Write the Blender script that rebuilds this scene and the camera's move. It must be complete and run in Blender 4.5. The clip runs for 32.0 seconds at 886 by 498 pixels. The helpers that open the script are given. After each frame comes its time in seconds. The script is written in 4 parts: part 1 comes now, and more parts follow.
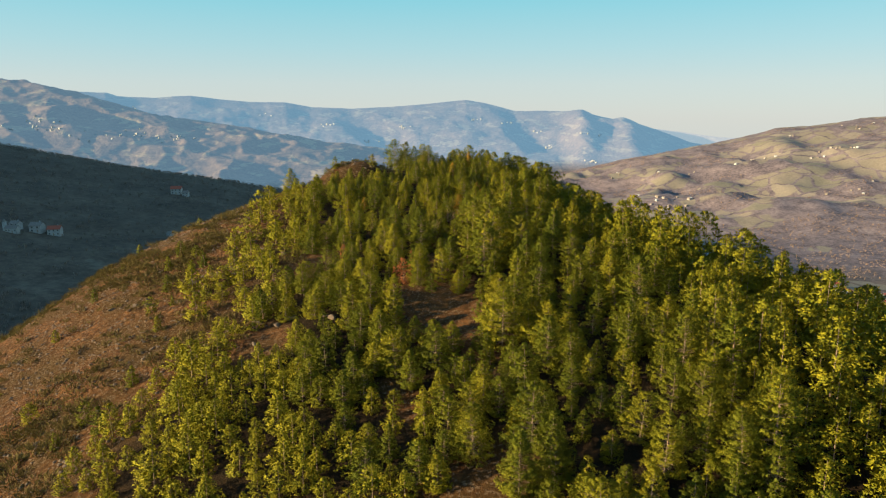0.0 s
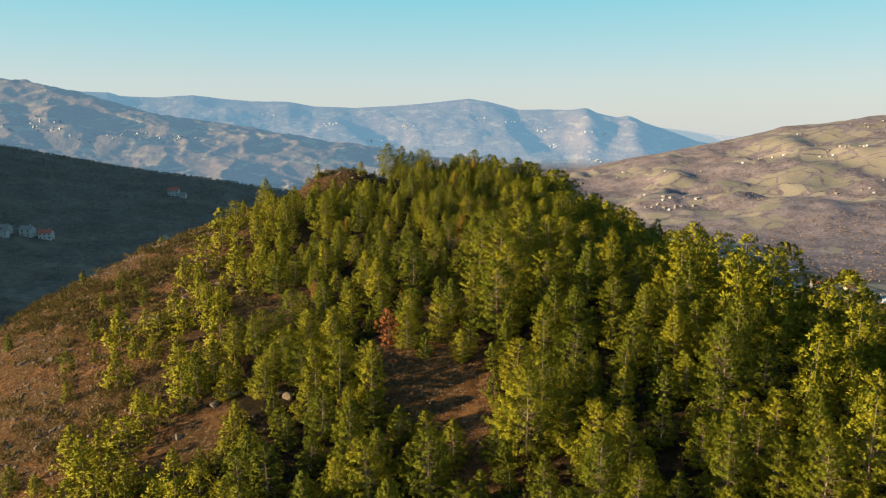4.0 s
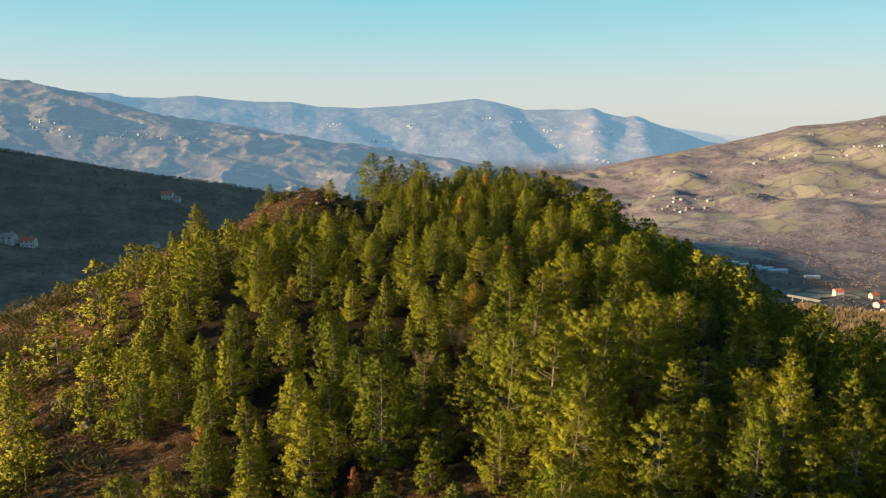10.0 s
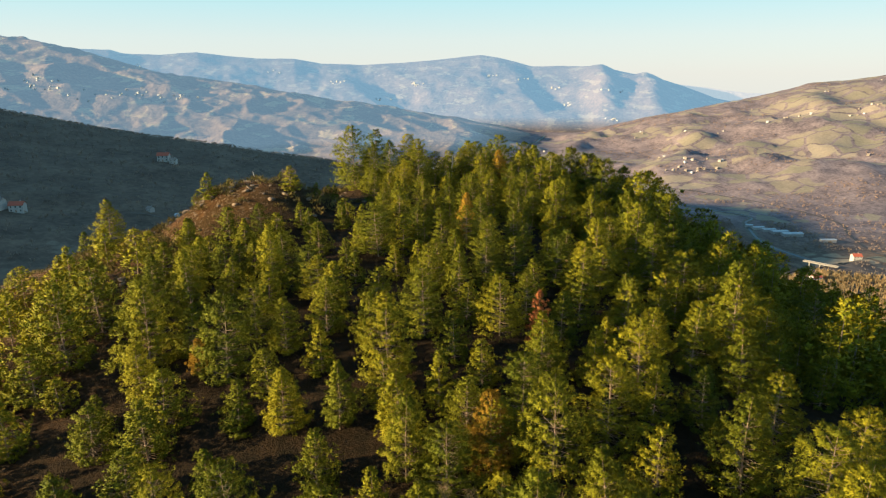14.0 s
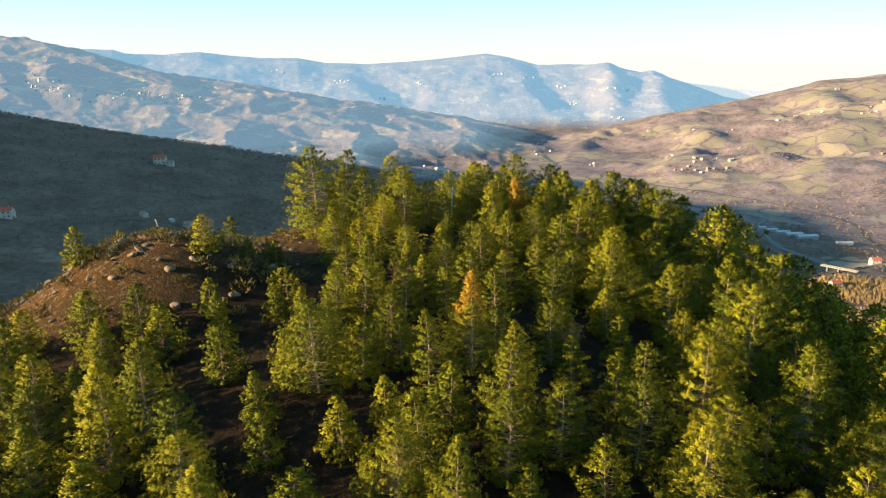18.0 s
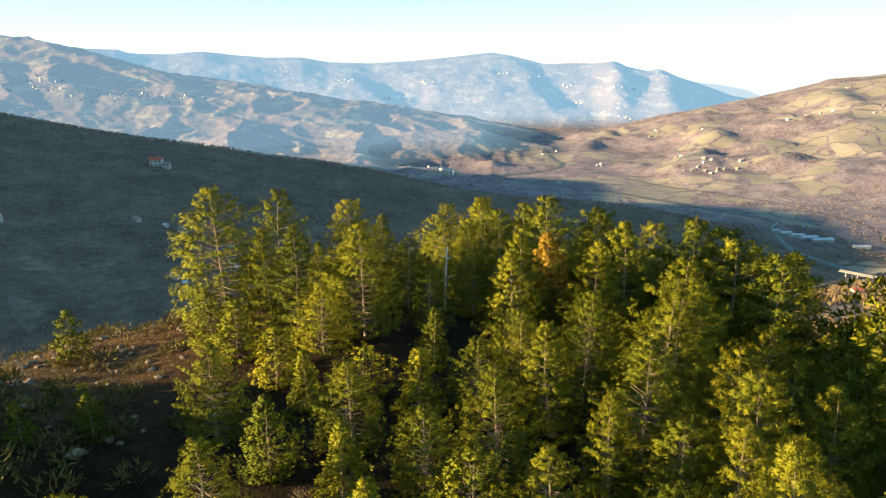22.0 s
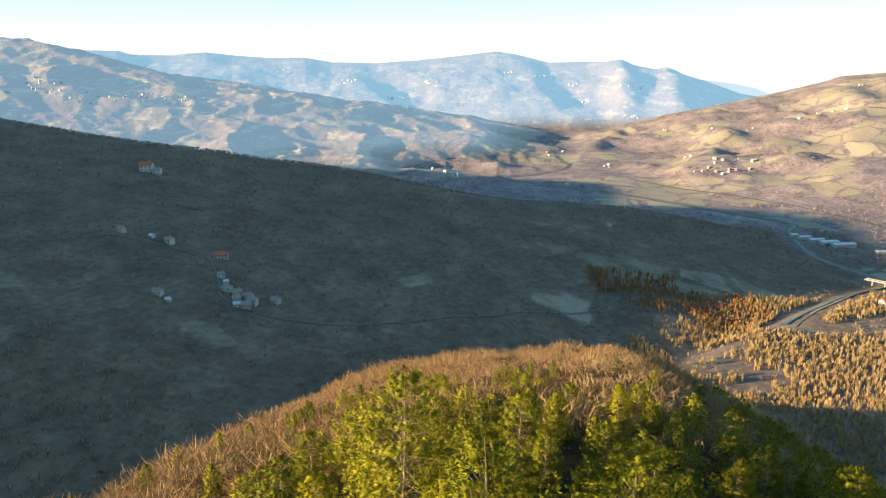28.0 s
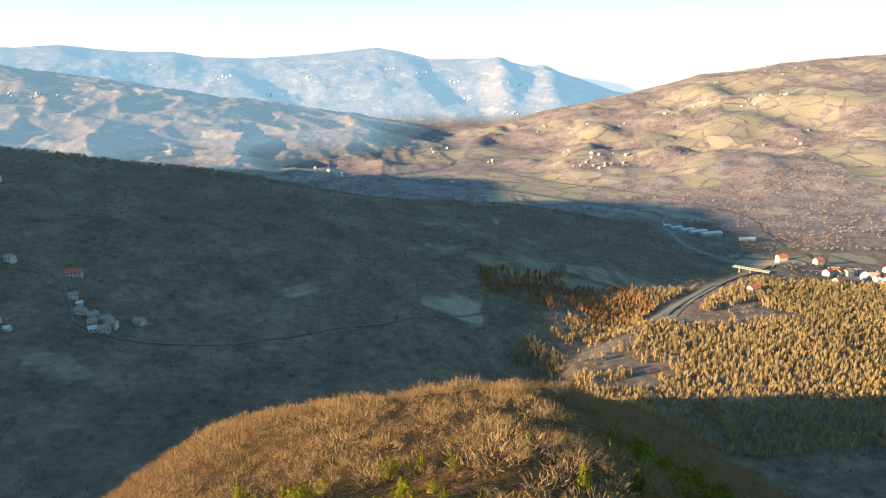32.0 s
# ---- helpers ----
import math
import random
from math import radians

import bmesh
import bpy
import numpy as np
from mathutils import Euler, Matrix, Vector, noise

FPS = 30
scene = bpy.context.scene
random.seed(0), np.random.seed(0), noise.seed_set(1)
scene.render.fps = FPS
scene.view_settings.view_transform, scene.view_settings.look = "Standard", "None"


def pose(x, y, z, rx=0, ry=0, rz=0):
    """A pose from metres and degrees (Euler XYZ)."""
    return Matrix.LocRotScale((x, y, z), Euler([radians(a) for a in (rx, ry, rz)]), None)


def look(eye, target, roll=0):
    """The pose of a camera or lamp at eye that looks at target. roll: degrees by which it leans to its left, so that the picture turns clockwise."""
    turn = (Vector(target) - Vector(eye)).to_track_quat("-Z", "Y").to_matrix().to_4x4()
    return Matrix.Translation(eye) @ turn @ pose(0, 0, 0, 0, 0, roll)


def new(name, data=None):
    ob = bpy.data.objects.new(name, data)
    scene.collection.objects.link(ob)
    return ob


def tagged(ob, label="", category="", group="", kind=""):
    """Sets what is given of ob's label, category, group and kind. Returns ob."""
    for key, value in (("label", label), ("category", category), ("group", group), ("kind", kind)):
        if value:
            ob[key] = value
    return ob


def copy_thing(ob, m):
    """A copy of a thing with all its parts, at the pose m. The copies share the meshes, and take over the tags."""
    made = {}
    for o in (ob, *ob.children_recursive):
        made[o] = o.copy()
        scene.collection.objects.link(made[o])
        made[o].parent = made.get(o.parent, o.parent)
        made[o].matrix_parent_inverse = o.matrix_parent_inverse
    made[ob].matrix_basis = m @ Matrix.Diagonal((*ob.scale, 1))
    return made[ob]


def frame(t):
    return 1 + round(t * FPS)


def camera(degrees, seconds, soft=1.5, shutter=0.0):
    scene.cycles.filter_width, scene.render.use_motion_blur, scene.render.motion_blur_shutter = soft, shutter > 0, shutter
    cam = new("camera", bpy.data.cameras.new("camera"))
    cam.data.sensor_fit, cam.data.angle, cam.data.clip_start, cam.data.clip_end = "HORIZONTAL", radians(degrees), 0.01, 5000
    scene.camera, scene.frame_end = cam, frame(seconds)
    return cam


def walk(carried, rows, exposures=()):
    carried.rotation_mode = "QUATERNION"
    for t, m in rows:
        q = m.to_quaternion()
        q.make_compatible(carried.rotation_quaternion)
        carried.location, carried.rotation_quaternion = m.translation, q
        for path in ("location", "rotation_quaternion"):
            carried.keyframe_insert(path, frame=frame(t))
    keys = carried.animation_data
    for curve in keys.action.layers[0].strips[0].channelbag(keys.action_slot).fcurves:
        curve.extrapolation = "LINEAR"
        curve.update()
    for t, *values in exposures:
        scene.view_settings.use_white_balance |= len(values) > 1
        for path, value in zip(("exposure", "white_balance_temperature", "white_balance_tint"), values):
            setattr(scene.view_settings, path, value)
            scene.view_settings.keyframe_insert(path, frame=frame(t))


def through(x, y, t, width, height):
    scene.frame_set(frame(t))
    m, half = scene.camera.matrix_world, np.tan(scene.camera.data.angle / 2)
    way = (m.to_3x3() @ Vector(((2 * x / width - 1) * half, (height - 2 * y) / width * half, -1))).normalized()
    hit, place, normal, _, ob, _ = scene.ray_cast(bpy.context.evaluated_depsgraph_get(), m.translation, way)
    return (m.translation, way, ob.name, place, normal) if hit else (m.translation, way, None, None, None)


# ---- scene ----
cam = camera(67.9, 32.0, 1.2)

# seconds, x, y, z, yaw, pitch, roll
PATH_ROWS = [
    (0.0, -0.00, 0.00, 300.00, 0.00, -11.20, -0.04),
    (1.0, 0.20, 6.46, 300.17, 0.11, -11.27, -0.02),
    (2.0, 0.38, 13.19, 300.38, 0.17, -11.29, 0.00),
    (3.0, 0.53, 20.25, 300.52, 0.23, -11.29, 0.03),
    (5.5, 0.81, 38.82, 300.50, 0.39, -11.29, 0.17),
    (6.5, 0.87, 46.46, 300.51, 0.47, -11.28, 0.12),
    (7.5, 0.93, 54.19, 300.55, 0.57, -11.28, 0.11),
    (8.5, 1.01, 61.94, 300.58, 0.65, -11.28, 0.11),
    (9.5, 1.09, 69.68, 300.65, 0.71, -11.28, 0.16),
    (10.5, 1.17, 77.42, 300.78, 0.78, -11.27, 0.21),
    (11.0, 1.20, 81.29, 300.87, 0.81, -11.27, 0.23),
    (11.5, 1.24, 85.16, 300.96, 0.86, -11.27, 0.24),
    (12.0, 1.28, 89.02, 301.05, 0.91, -12.02, 0.30),
    (12.5, 1.33, 92.88, 301.15, 1.00, -13.62, 0.28),
    (13.0, 1.39, 96.74, 301.23, 1.09, -14.81, 0.27),
    (13.5, 1.46, 100.58, 301.31, 1.15, -14.81, 0.27),
    (14.0, 1.54, 104.42, 301.38, 1.22, -14.83, 0.28),
    (14.5, 1.60, 108.26, 301.42, 1.26, -14.83, 0.31),
    (16.5, 1.74, 123.50, 301.47, 1.44, -14.89, 0.40),
    (17.5, 1.83, 131.12, 301.47, 1.56, -14.91, 0.47),
    (18.5, 1.97, 138.73, 301.47, 1.67, -14.93, 0.53),
    (19.5, 2.09, 146.35, 301.44, 1.77, -14.94, 0.58),
    (20.5, 2.16, 153.98, 301.29, 1.89, -14.95, 0.55),
    (21.5, 2.24, 161.61, 301.11, 2.01, -14.97, 0.55),
    (22.5, 2.32, 169.24, 301.03, 2.08, -14.97, 0.65),
    (23.5, 2.44, 176.91, 301.04, 2.19, -14.97, 0.73),
    (24.5, 2.60, 184.59, 301.06, 2.31, -14.98, 0.78),
    (25.5, 2.74, 192.13, 301.07, 2.40, -14.99, 0.83),
    (26.5, 2.96, 199.51, 301.11, 2.50, -15.00, 0.91),
    (28.5, 3.76, 214.12, 301.21, 2.34, -15.02, 0.95),
    (29.0, 4.04, 217.76, 301.22, 1.78, -15.04, 0.96),
    (29.5, 4.38, 221.38, 301.22, 0.92, -15.06, 0.98),
    (30.0, 4.76, 224.99, 301.21, -0.27, -15.11, 0.97),
    (30.5, 5.21, 228.58, 301.18, -1.61, -15.17, 0.92),
    (31.0, 5.69, 232.16, 301.14, -3.39, -15.25, 0.84),
    (31.5, 6.20, 235.73, 301.08, -5.36, -15.34, 0.70),
    (32.0, 6.74, 239.29, 301.02, -7.45, -15.43, 0.57),
]
walk(cam, [(t, pose(x, y, z, 90 + p, r, a)) for t, x, y, z, a, p, r in PATH_ROWS],
     exposures=[(0, 1.28, 6600, 6), (11.5, 1.32, 6700, 7), (13.5, 1.52, 6800, 8), (19, 1.92, 6900, 8), (32, 2.05, 7000, 8)])

# ---- sky and sun ----
SUN_FROM = Vector((-1.0, -0.30, 0.0)).normalized()
SUN_EL = 12.0
world = bpy.data.worlds.new("sky")
scene.world = world
world.use_nodes = True
wn = world.node_tree.nodes
sky = wn.new("ShaderNodeTexSky")
sky.sky_type = "NISHITA"
sky.sun_disc = False
sky.sun_elevation = radians(SUN_EL)
sky.sun_rotation = math.atan2(SUN_FROM.x, SUN_FROM.y)
sky.altitude = 600
sky.air_density, sky.dust_density, sky.ozone_density = 1.0, 0.5, 2.0
wn["Background"].inputs["Strength"].default_value = 0.088
veil = wn.new("ShaderNodeMix")
veil.data_type = "RGBA"
# haze low in the sky: nearly white at the horizon, thinning out upwards
way = wn.new("ShaderNodeTexCoord")
split = wn.new("ShaderNodeSeparateXYZ")
world.node_tree.links.new(way.outputs["Generated"], split.inputs[0])
tone, thick = wn.new("ShaderNodeValToRGB"), wn.new("ShaderNodeValToRGB")
for node, stops in ((tone, ((0.0, (0.83, 0.86, 0.87)), (0.05, (0.76, 0.88, 0.92)), (0.10, (0.56, 0.88, 0.98)), (0.17, (0.33, 0.84, 1.0)), (0.36, (0.22, 0.60, 1.0)))),
                    (thick, ((0.0, (0.9, 0.9, 0.9)), (0.36, (0.93, 0.93, 0.93)), (0.7, (0.35, 0.35, 0.35))))):
    world.node_tree.links.new(split.outputs["Z"], node.inputs[0])
    while len(node.color_ramp.elements) < len(stops):
        node.color_ramp.elements.new(0.5)
    for el, (at, c) in zip(node.color_ramp.elements, stops):
        el.position, el.color = at, (*c, 1)
lift = wn.new("ShaderNodeVectorMath")
lift.operation = "SCALE"
lift.inputs["Scale"].default_value = 3.6
world.node_tree.links.new(tone.outputs[0], lift.inputs[0])
world.node_tree.links.new(thick.outputs[0], veil.inputs["Factor"])
world.node_tree.links.new(lift.outputs[0], veil.inputs["B"])
world.node_tree.links.new(sky.outputs[0], veil.inputs["A"])
world.node_tree.links.new(veil.outputs["Result"], wn["Background"].inputs["Color"])

sun_data = bpy.data.lights.new("sun", "SUN")
sun_data.energy, sun_data.angle, sun_data.color = 5.0, radians(0.53), (1.0, 0.76, 0.46)
sun = new("sun", sun_data)
sun_dir = SUN_FROM * math.cos(radians(SUN_EL)) + Vector((0, 0, math.sin(radians(SUN_EL))))
sun.matrix_world = look(sun_dir * 2000, (0, 0, 0))

# ---- noise and terrain ----


def vnoise(x, y, seed):
    """Smooth value noise in -1..1 on arrays."""
    xi, yi = np.floor(x).astype(np.int64), np.floor(y).astype(np.int64)
    u, v = x - xi, y - yi
    u, v = u * u * u * (u * (6 * u - 15) + 10), v * v * v * (v * (6 * v - 15) + 10)

    def h(a, b):
        n = (a * 374761393 + b * 668265263 + seed * 974634777) & 0xFFFFFFFF
        n = ((n ^ (n >> 13)) * 1274126177) & 0xFFFFFFFF
        return ((n ^ (n >> 16)) & 0xFFFF) / 32767.5 - 1.0
    a = h(xi, yi) * (1 - u) + h(xi + 1, yi) * u
    b = h(xi, yi + 1) * (1 - u) + h(xi + 1, yi + 1) * u
    return a * (1 - v) + b * v


def fbm(x, y, size, octaves, seed, gain=0.5):
    out, amp = 0.0, 1.0
    x, y = np.asarray(x, float), np.asarray(y, float)
    for k in range(octaves):
        c, s = math.cos(k * 1.3), math.sin(k * 1.3)
        out = out + amp * vnoise((c * x - s * y) / size + 17.3 * k, (s * x + c * y) / size - 9.1 * k, seed + k)
        amp, size = amp * gain, size * 0.5
    return out


def ridged(x, y, size, octaves, seed):
    out, amp = 0.0, 1.0
    for k in range(octaves):
        c, s = math.cos(k * 0.9 + 0.4), math.sin(k * 0.9 + 0.4)
        out = out + amp * (1 - 2 * np.abs(vnoise((c * x - s * y) / size + 5.7 * k, (s * x + c * y) / size + 3.3 * k, seed + k)))
        amp, size = amp * 0.5, size * 0.5
    return out


def smin(zs, k):
    zs = np.stack(np.broadcast_arrays(*zs))
    m = zs.min(0)
    return m - k * np.log(np.exp(-(zs - m) / k).sum(0))


def smax(a, b, k):
    m = np.maximum(a, b)
    return m + k * np.log(np.exp((a - m) / k) + np.exp((b - m) / k))


def step(e0, e1, x):
    t = np.clip((x - e0) / (e1 - e0), 0, 1)
    return t * t * (3 - 2 * t)


EYE = 300.0          # heights below are given from the first camera's height


def hill_z(x, y):
    """The pine hill: flanks as leaning planes, blended."""
    z = smin([-12.0 + 0 * x,
              -13.0 - 0.14 * (203 - y) + 0.12 * (x + 12),
              -20.0 + 0.375 * (x + 48) + 0.26 * (y - 160),
              -33.0 + 0.62 * (x + 75) + 0.10 * (y - 150),
              -25.0 - 0.30 * (x - 38) - 0.05 * (y - 169),
              -29.0 - 0.50 * (x - 48) - 0.05 * (y - 150),
              -20.0 - 0.385 * (y - 242),
              -60.0 - 0.65 * (x - 50) - 0.25 * (y - 320),
              -49.0 + 0.60 * (x + 24) - 0.40 * (y - 306),
              -76.5 + 0.22 * (x - 22) - 0.385 * (y - 395),
              -80.0 - 0.62 * (y - 395)], 3.0)
    z = z + 4.0 * np.exp(-(((x + 26) / 10) ** 2 + ((y - 190) / 7) ** 2) ** 1.4)
    near = np.exp(-((x / 300) ** 2 + ((y - 200) / 300) ** 2))
    return z + near * (fbm(x, y, 26, 4, 11) * 1.1 + ridged(x, y, 7, 2, 23) * 0.22 * step(0, -40, x + 10))


LEFT_U = (-0.80, -0.654, -0.605, -0.55, -0.464, -0.40, -0.317, -0.266, -0.195, -0.083, 0.0, 0.08, 0.131, 0.30)
LEFT_Z = (245, 190, 152, 118, 48, -8, -42, -82, -114, -172, -215, -268, -292, -300)
RIGHT_X = (200, 350, 630, 910, 1225, 1483, 1725, 1933, 2017, 2228, 2700, 3600)
RIGHT_Z = (-300, -300, -282, -214, -154, -105, -52, -38, -22, 2, 42, 60)
RIVER = ((318, 850), (370, 900), (468, 976), (566, 1055), (525, 1209), (560, 1360), (600, 1472),
         (440, 1680), (330, 1800), (110, 1960), (120, 2080), (304, 2290), (285, 2700), (420, 3300))
# meadows on the shaded hillside: x, y, half-length, half-width
MEADOWS = ((-60, 760, 75, 28), (70, 880, 60, 26), (-30, 880, 45, 22), (150, 1010, 120, 22), (-190, 690, 50, 22), (30, 950, 60, 18), (230, 990, 110, 20),
           (-120, 600, 45, 20), (-300, 720, 60, 26), (350, 1010, 60, 24), (190, 1130, 90, 18), (-330, 620, 70, 25), (60, 1120, 70, 14))


def meadow(x, y):
    """How much of the land is open grass (0..1)."""
    n = fbm(x, y, 120, 4, 131)
    far = step(-0.08, 0.10, 1.2 * fbm(x, 1.7 * y, 210, 5, 133) + 0.30 * step(0.10, 0.30, x / np.maximum(y, 1)) - 0.46 - 0.15 * step(0.13, 0.06, x / np.maximum(y, 1)) + 0.2 * step(1650, 1450, y))
    near = 0.0 * x
    for mx, my, a, c in MEADOWS:
        near = np.maximum(near, 0.40 * step(1.6, 0.5, ((x - mx - 0.5 * (y - my)) / a) ** 2 + ((y - my + 0.12 * (x - mx)) / c) ** 2 + 3.6 * n))
    shade = step(1450, 1380, y - 0.1 * x) * step(620, 480, x)
    return near * shade + far * (1 - shade)


def left_z(x, y):
    """The long far slope beyond the shaded hill."""
    zl = np.interp(x / np.maximum(y, 1), LEFT_U, LEFT_Z)
    rise = step(1750, 3500, y)
    return (-288 + (zl + 288) * rise - 0.30 * np.maximum(y - 3550, 0)
            + (ridged(x + 0.5 * y, y - 0.3 * x, 430, 3, 7) * 24 + ridged(x, y, 150, 3, 19) * 9) * step(1750, 2200, y) * step(-420, -120, zl) * (1 - 0.75 * step(3100, 3500, y))
            + fbm(x, y, 260, 5, 3) * 5)


def base_z(x, y):
    """Everything round the hill, from the first camera's height."""
    rough = fbm(x, y, 260, 5, 3)
    fold = ridged(x, y, 420, 4, 7)
    mid = -262.4 - 0.1655 * x + 0.0575 * y + 9 * fbm(x, y, 330, 3, 31) * step(-450, -150, x) + 3 * fbm(x, y, 90, 3, 37)
    crest = 1325 + 60 * fbm(x, 0 * y, 400, 2, 41)
    mid = smin([mid, -262.4 - 0.1655 * x + 0.0575 * crest - 0.38 * (y - crest)], 8.0)
    # unseen western shoulders, added and shaped to hold back the low sun; a saddle between
    west = np.exp(-((x + 1500) / 330) ** 2)
    mid = mid + west * np.interp(y, (-85, 87, 110, 150, 225, 305, 375, 415, 450, 505, 615, 825, 960, 1100), (150, 146, 118, 112, 116, 114, 126, 142, 158, 176, 180, 172, 140, 70))
    mid = mid - 15 * np.exp(-((x + 70) / 260) ** 2) * step(1100, 850, y)
    # a bench of sunlit wood over the river
    edge = 800 + 0.75 * (x - 250)
    bench = -251 - 0.45 * np.maximum(y - edge, 0) - 0.5 * np.maximum(185 - x, 0) - 0.1 * np.maximum(x - 420, 0) + 2 * rough
    mid = smax(mid - 22 * np.exp(-((x - 130) / 45) ** 2) * np.exp(-((y - 740) / 150) ** 2), bench, 3.0)
    left = left_z(x, y)
    zr = np.interp(x, RIGHT_X, RIGHT_Z)
    foot = np.interp(x, (200, 350, 600, 900, 1600), (2900, 2300, 1560, 1420, 1250))
    t = np.clip((y - foot) / (3400 - foot), 0, 1.2)
    right = -296 + (zr + 296) * t ** 0.85 * (1 + 0.3 * (1 - t)) - 0.25 * np.maximum(y - 3450, 0) + (fold * 24 + ridged(x, y, 170, 3, 9) * 9 + rough * 8) * step(0.02, 0.25, t) * step(300, 560, x) * (1 - 0.75 * step(0.8, 1.02, t))
    side = step(0.02, 0.16, x / np.maximum(y, 1))
    far = left * (1 - side) + smax(right, left, 8.0) * side
    z = smax(smax(mid, far, 6.0), -295.0 + 0 * x, 2.5)
    back = step(-100, -1500, y) * 120 + step(-1500, -2600, x) * step(1500, 0, y) * 40
    return z + back


def ground_z(x, y):
    x, y = np.asarray(x, float), np.asarray(y, float)
    return smax(hill_z(x, y), base_z(x, y), 5.0) + EYE


# ---- mesh helpers ----


def tri_mesh(name, V, F, smooth=False, normals=None):
    """A mesh from arrays of places and triangles."""
    V, F = np.asarray(V, np.float32), np.asarray(F, np.int32)
    me = bpy.data.meshes.new(name)
    me.vertices.add(len(V))
    me.vertices.foreach_set("co", V.ravel())
    me.loops.add(F.size)
    me.loops.foreach_set("vertex_index", F.ravel())
    me.polygons.add(len(F))
    me.polygons.foreach_set("loop_start", np.arange(0, F.size, F.shape[1], dtype=np.int32))
    me.polygons.foreach_set("loop_total", np.full(len(F), F.shape[1], np.int32))
    me.polygons.foreach_set("use_smooth", np.full(len(F), smooth))
    me.update(calc_edges=True)
    if normals is not None:
        me.normals_split_custom_set_from_vertices(np.asarray(normals, np.float32))
    return me


def thing(name, me, material, label="", category="", group="", kind="", parent=None):
    ob = new(name, me)
    if material is not None and not me.materials:
        me.materials.append(material)
    if parent is not None:
        ob.parent = parent
    return tagged(ob, label, category, group, kind)


def part(name, bm, material, parent, label=""):
    me = bpy.data.meshes.new(name)
    bm.to_mesh(me)
    bm.free()
    return thing(name, me, material, label, parent=parent)


def box(bm, cx, cy, cz, sx, sy, sz):
    r = bmesh.ops.create_cube(bm, size=1.0)
    bmesh.ops.scale(bm, vec=(sx, sy, sz), verts=r["verts"])
    bmesh.ops.translate(bm, vec=(cx, cy, cz), verts=r["verts"])
    return r["verts"]


def scatter(temps, places, heights, spread, rng, picks=None):
    """Joins turned and scaled copies of templates (V, F) into one pair of arrays."""
    Vs, Fs, n = [], [], 0
    for i, (p, h, s) in enumerate(zip(places, heights, spread)):
        V, F = temps[rng.integers(len(temps)) if picks is None else picks[i]]
        a = rng.uniform(0, 6.283)
        c, sn = math.cos(a) * s, math.sin(a) * s
        W = np.empty_like(V)
        W[:, 0] = V[:, 0] * c - V[:, 1] * sn + p[0]
        W[:, 1] = V[:, 0] * sn + V[:, 1] * c + p[1]
        W[:, 2] = V[:, 2] * h + p[2]
        Vs.append(W)
        Fs.append(F + n)
        n += len(V)
    return np.concatenate(Vs), np.concatenate(Fs)


# ---- materials ----


def material(name, rough=0.8):
    m = bpy.data.materials.new(name)
    m.use_nodes = True
    b = m.node_tree.nodes["Principled BSDF"]
    b.inputs["Roughness"].default_value = rough
    b.inputs["Specular IOR Level"].default_value = 0.25
    return m, m.node_tree.nodes, m.node_tree.links, b


def coords(N, L, scale=1.0):
    tc = N.new("ShaderNodeNewGeometry")
    mp = N.new("ShaderNodeMapping")
    mp.inputs["Scale"].default_value = (scale, scale, scale)
    L.new(tc.outputs["Position"], mp.inputs["Vector"])
    return mp.outputs["Vector"]


def noise_tex(N, L, vec, scale, detail=6.0, rough=0.6):
    n = N.new("ShaderNodeTexNoise")
    n.inputs["Scale"].default_value, n.inputs["Detail"].default_value, n.inputs["Roughness"].default_value = scale, detail, rough
    L.new(vec, n.inputs["Vector"])
    return n.outputs["Fac"]


def ramp(N, L, fac, stops):
    r = N.new("ShaderNodeValToRGB")
    while len(r.color_ramp.elements) < len(stops):
        r.color_ramp.elements.new(0.5)
    for e, (p, c) in zip(r.color_ramp.elements, stops):
        e.position, e.color = p, (*c, 1) if len(c) == 3 else c
    L.new(fac, r.inputs["Fac"])
    return r.outputs["Color"]


def mix(N, L, fac, a, b, mode="MIX"):
    m = N.new("ShaderNodeMix")
    m.data_type, m.blend_type = "RGBA", mode
    for sock, v in ((m.inputs["Factor"], fac), (m.inputs["A"], a), (m.inputs["B"], b)):
        if isinstance(v, (int, float)):
            sock.default_value = v
        elif isinstance(v, tuple):
            sock.default_value = (*v, 1)
        else:
            L.new(v, sock)
    return m.outputs["Result"]


def bump(N, L, b, height, strength, distance):
    n = N.new("ShaderNodeBump")
    n.inputs["Strength"].default_value, n.inputs["Distance"].default_value = strength, distance
    L.new(height, n.inputs["Height"])
    L.new(n.outputs["Normal"], b.inputs["Normal"])


def math_node(N, L, op, a, b=None):
    m = N.new("ShaderNodeMath")
    m.operation = op
    for sock, v in zip(m.inputs, (a, b)):
        if v is None:
            continue
        if isinstance(v, (int, float)):
            sock.default_value = v
        else:
            L.new(v, sock)
    return m.outputs[0]


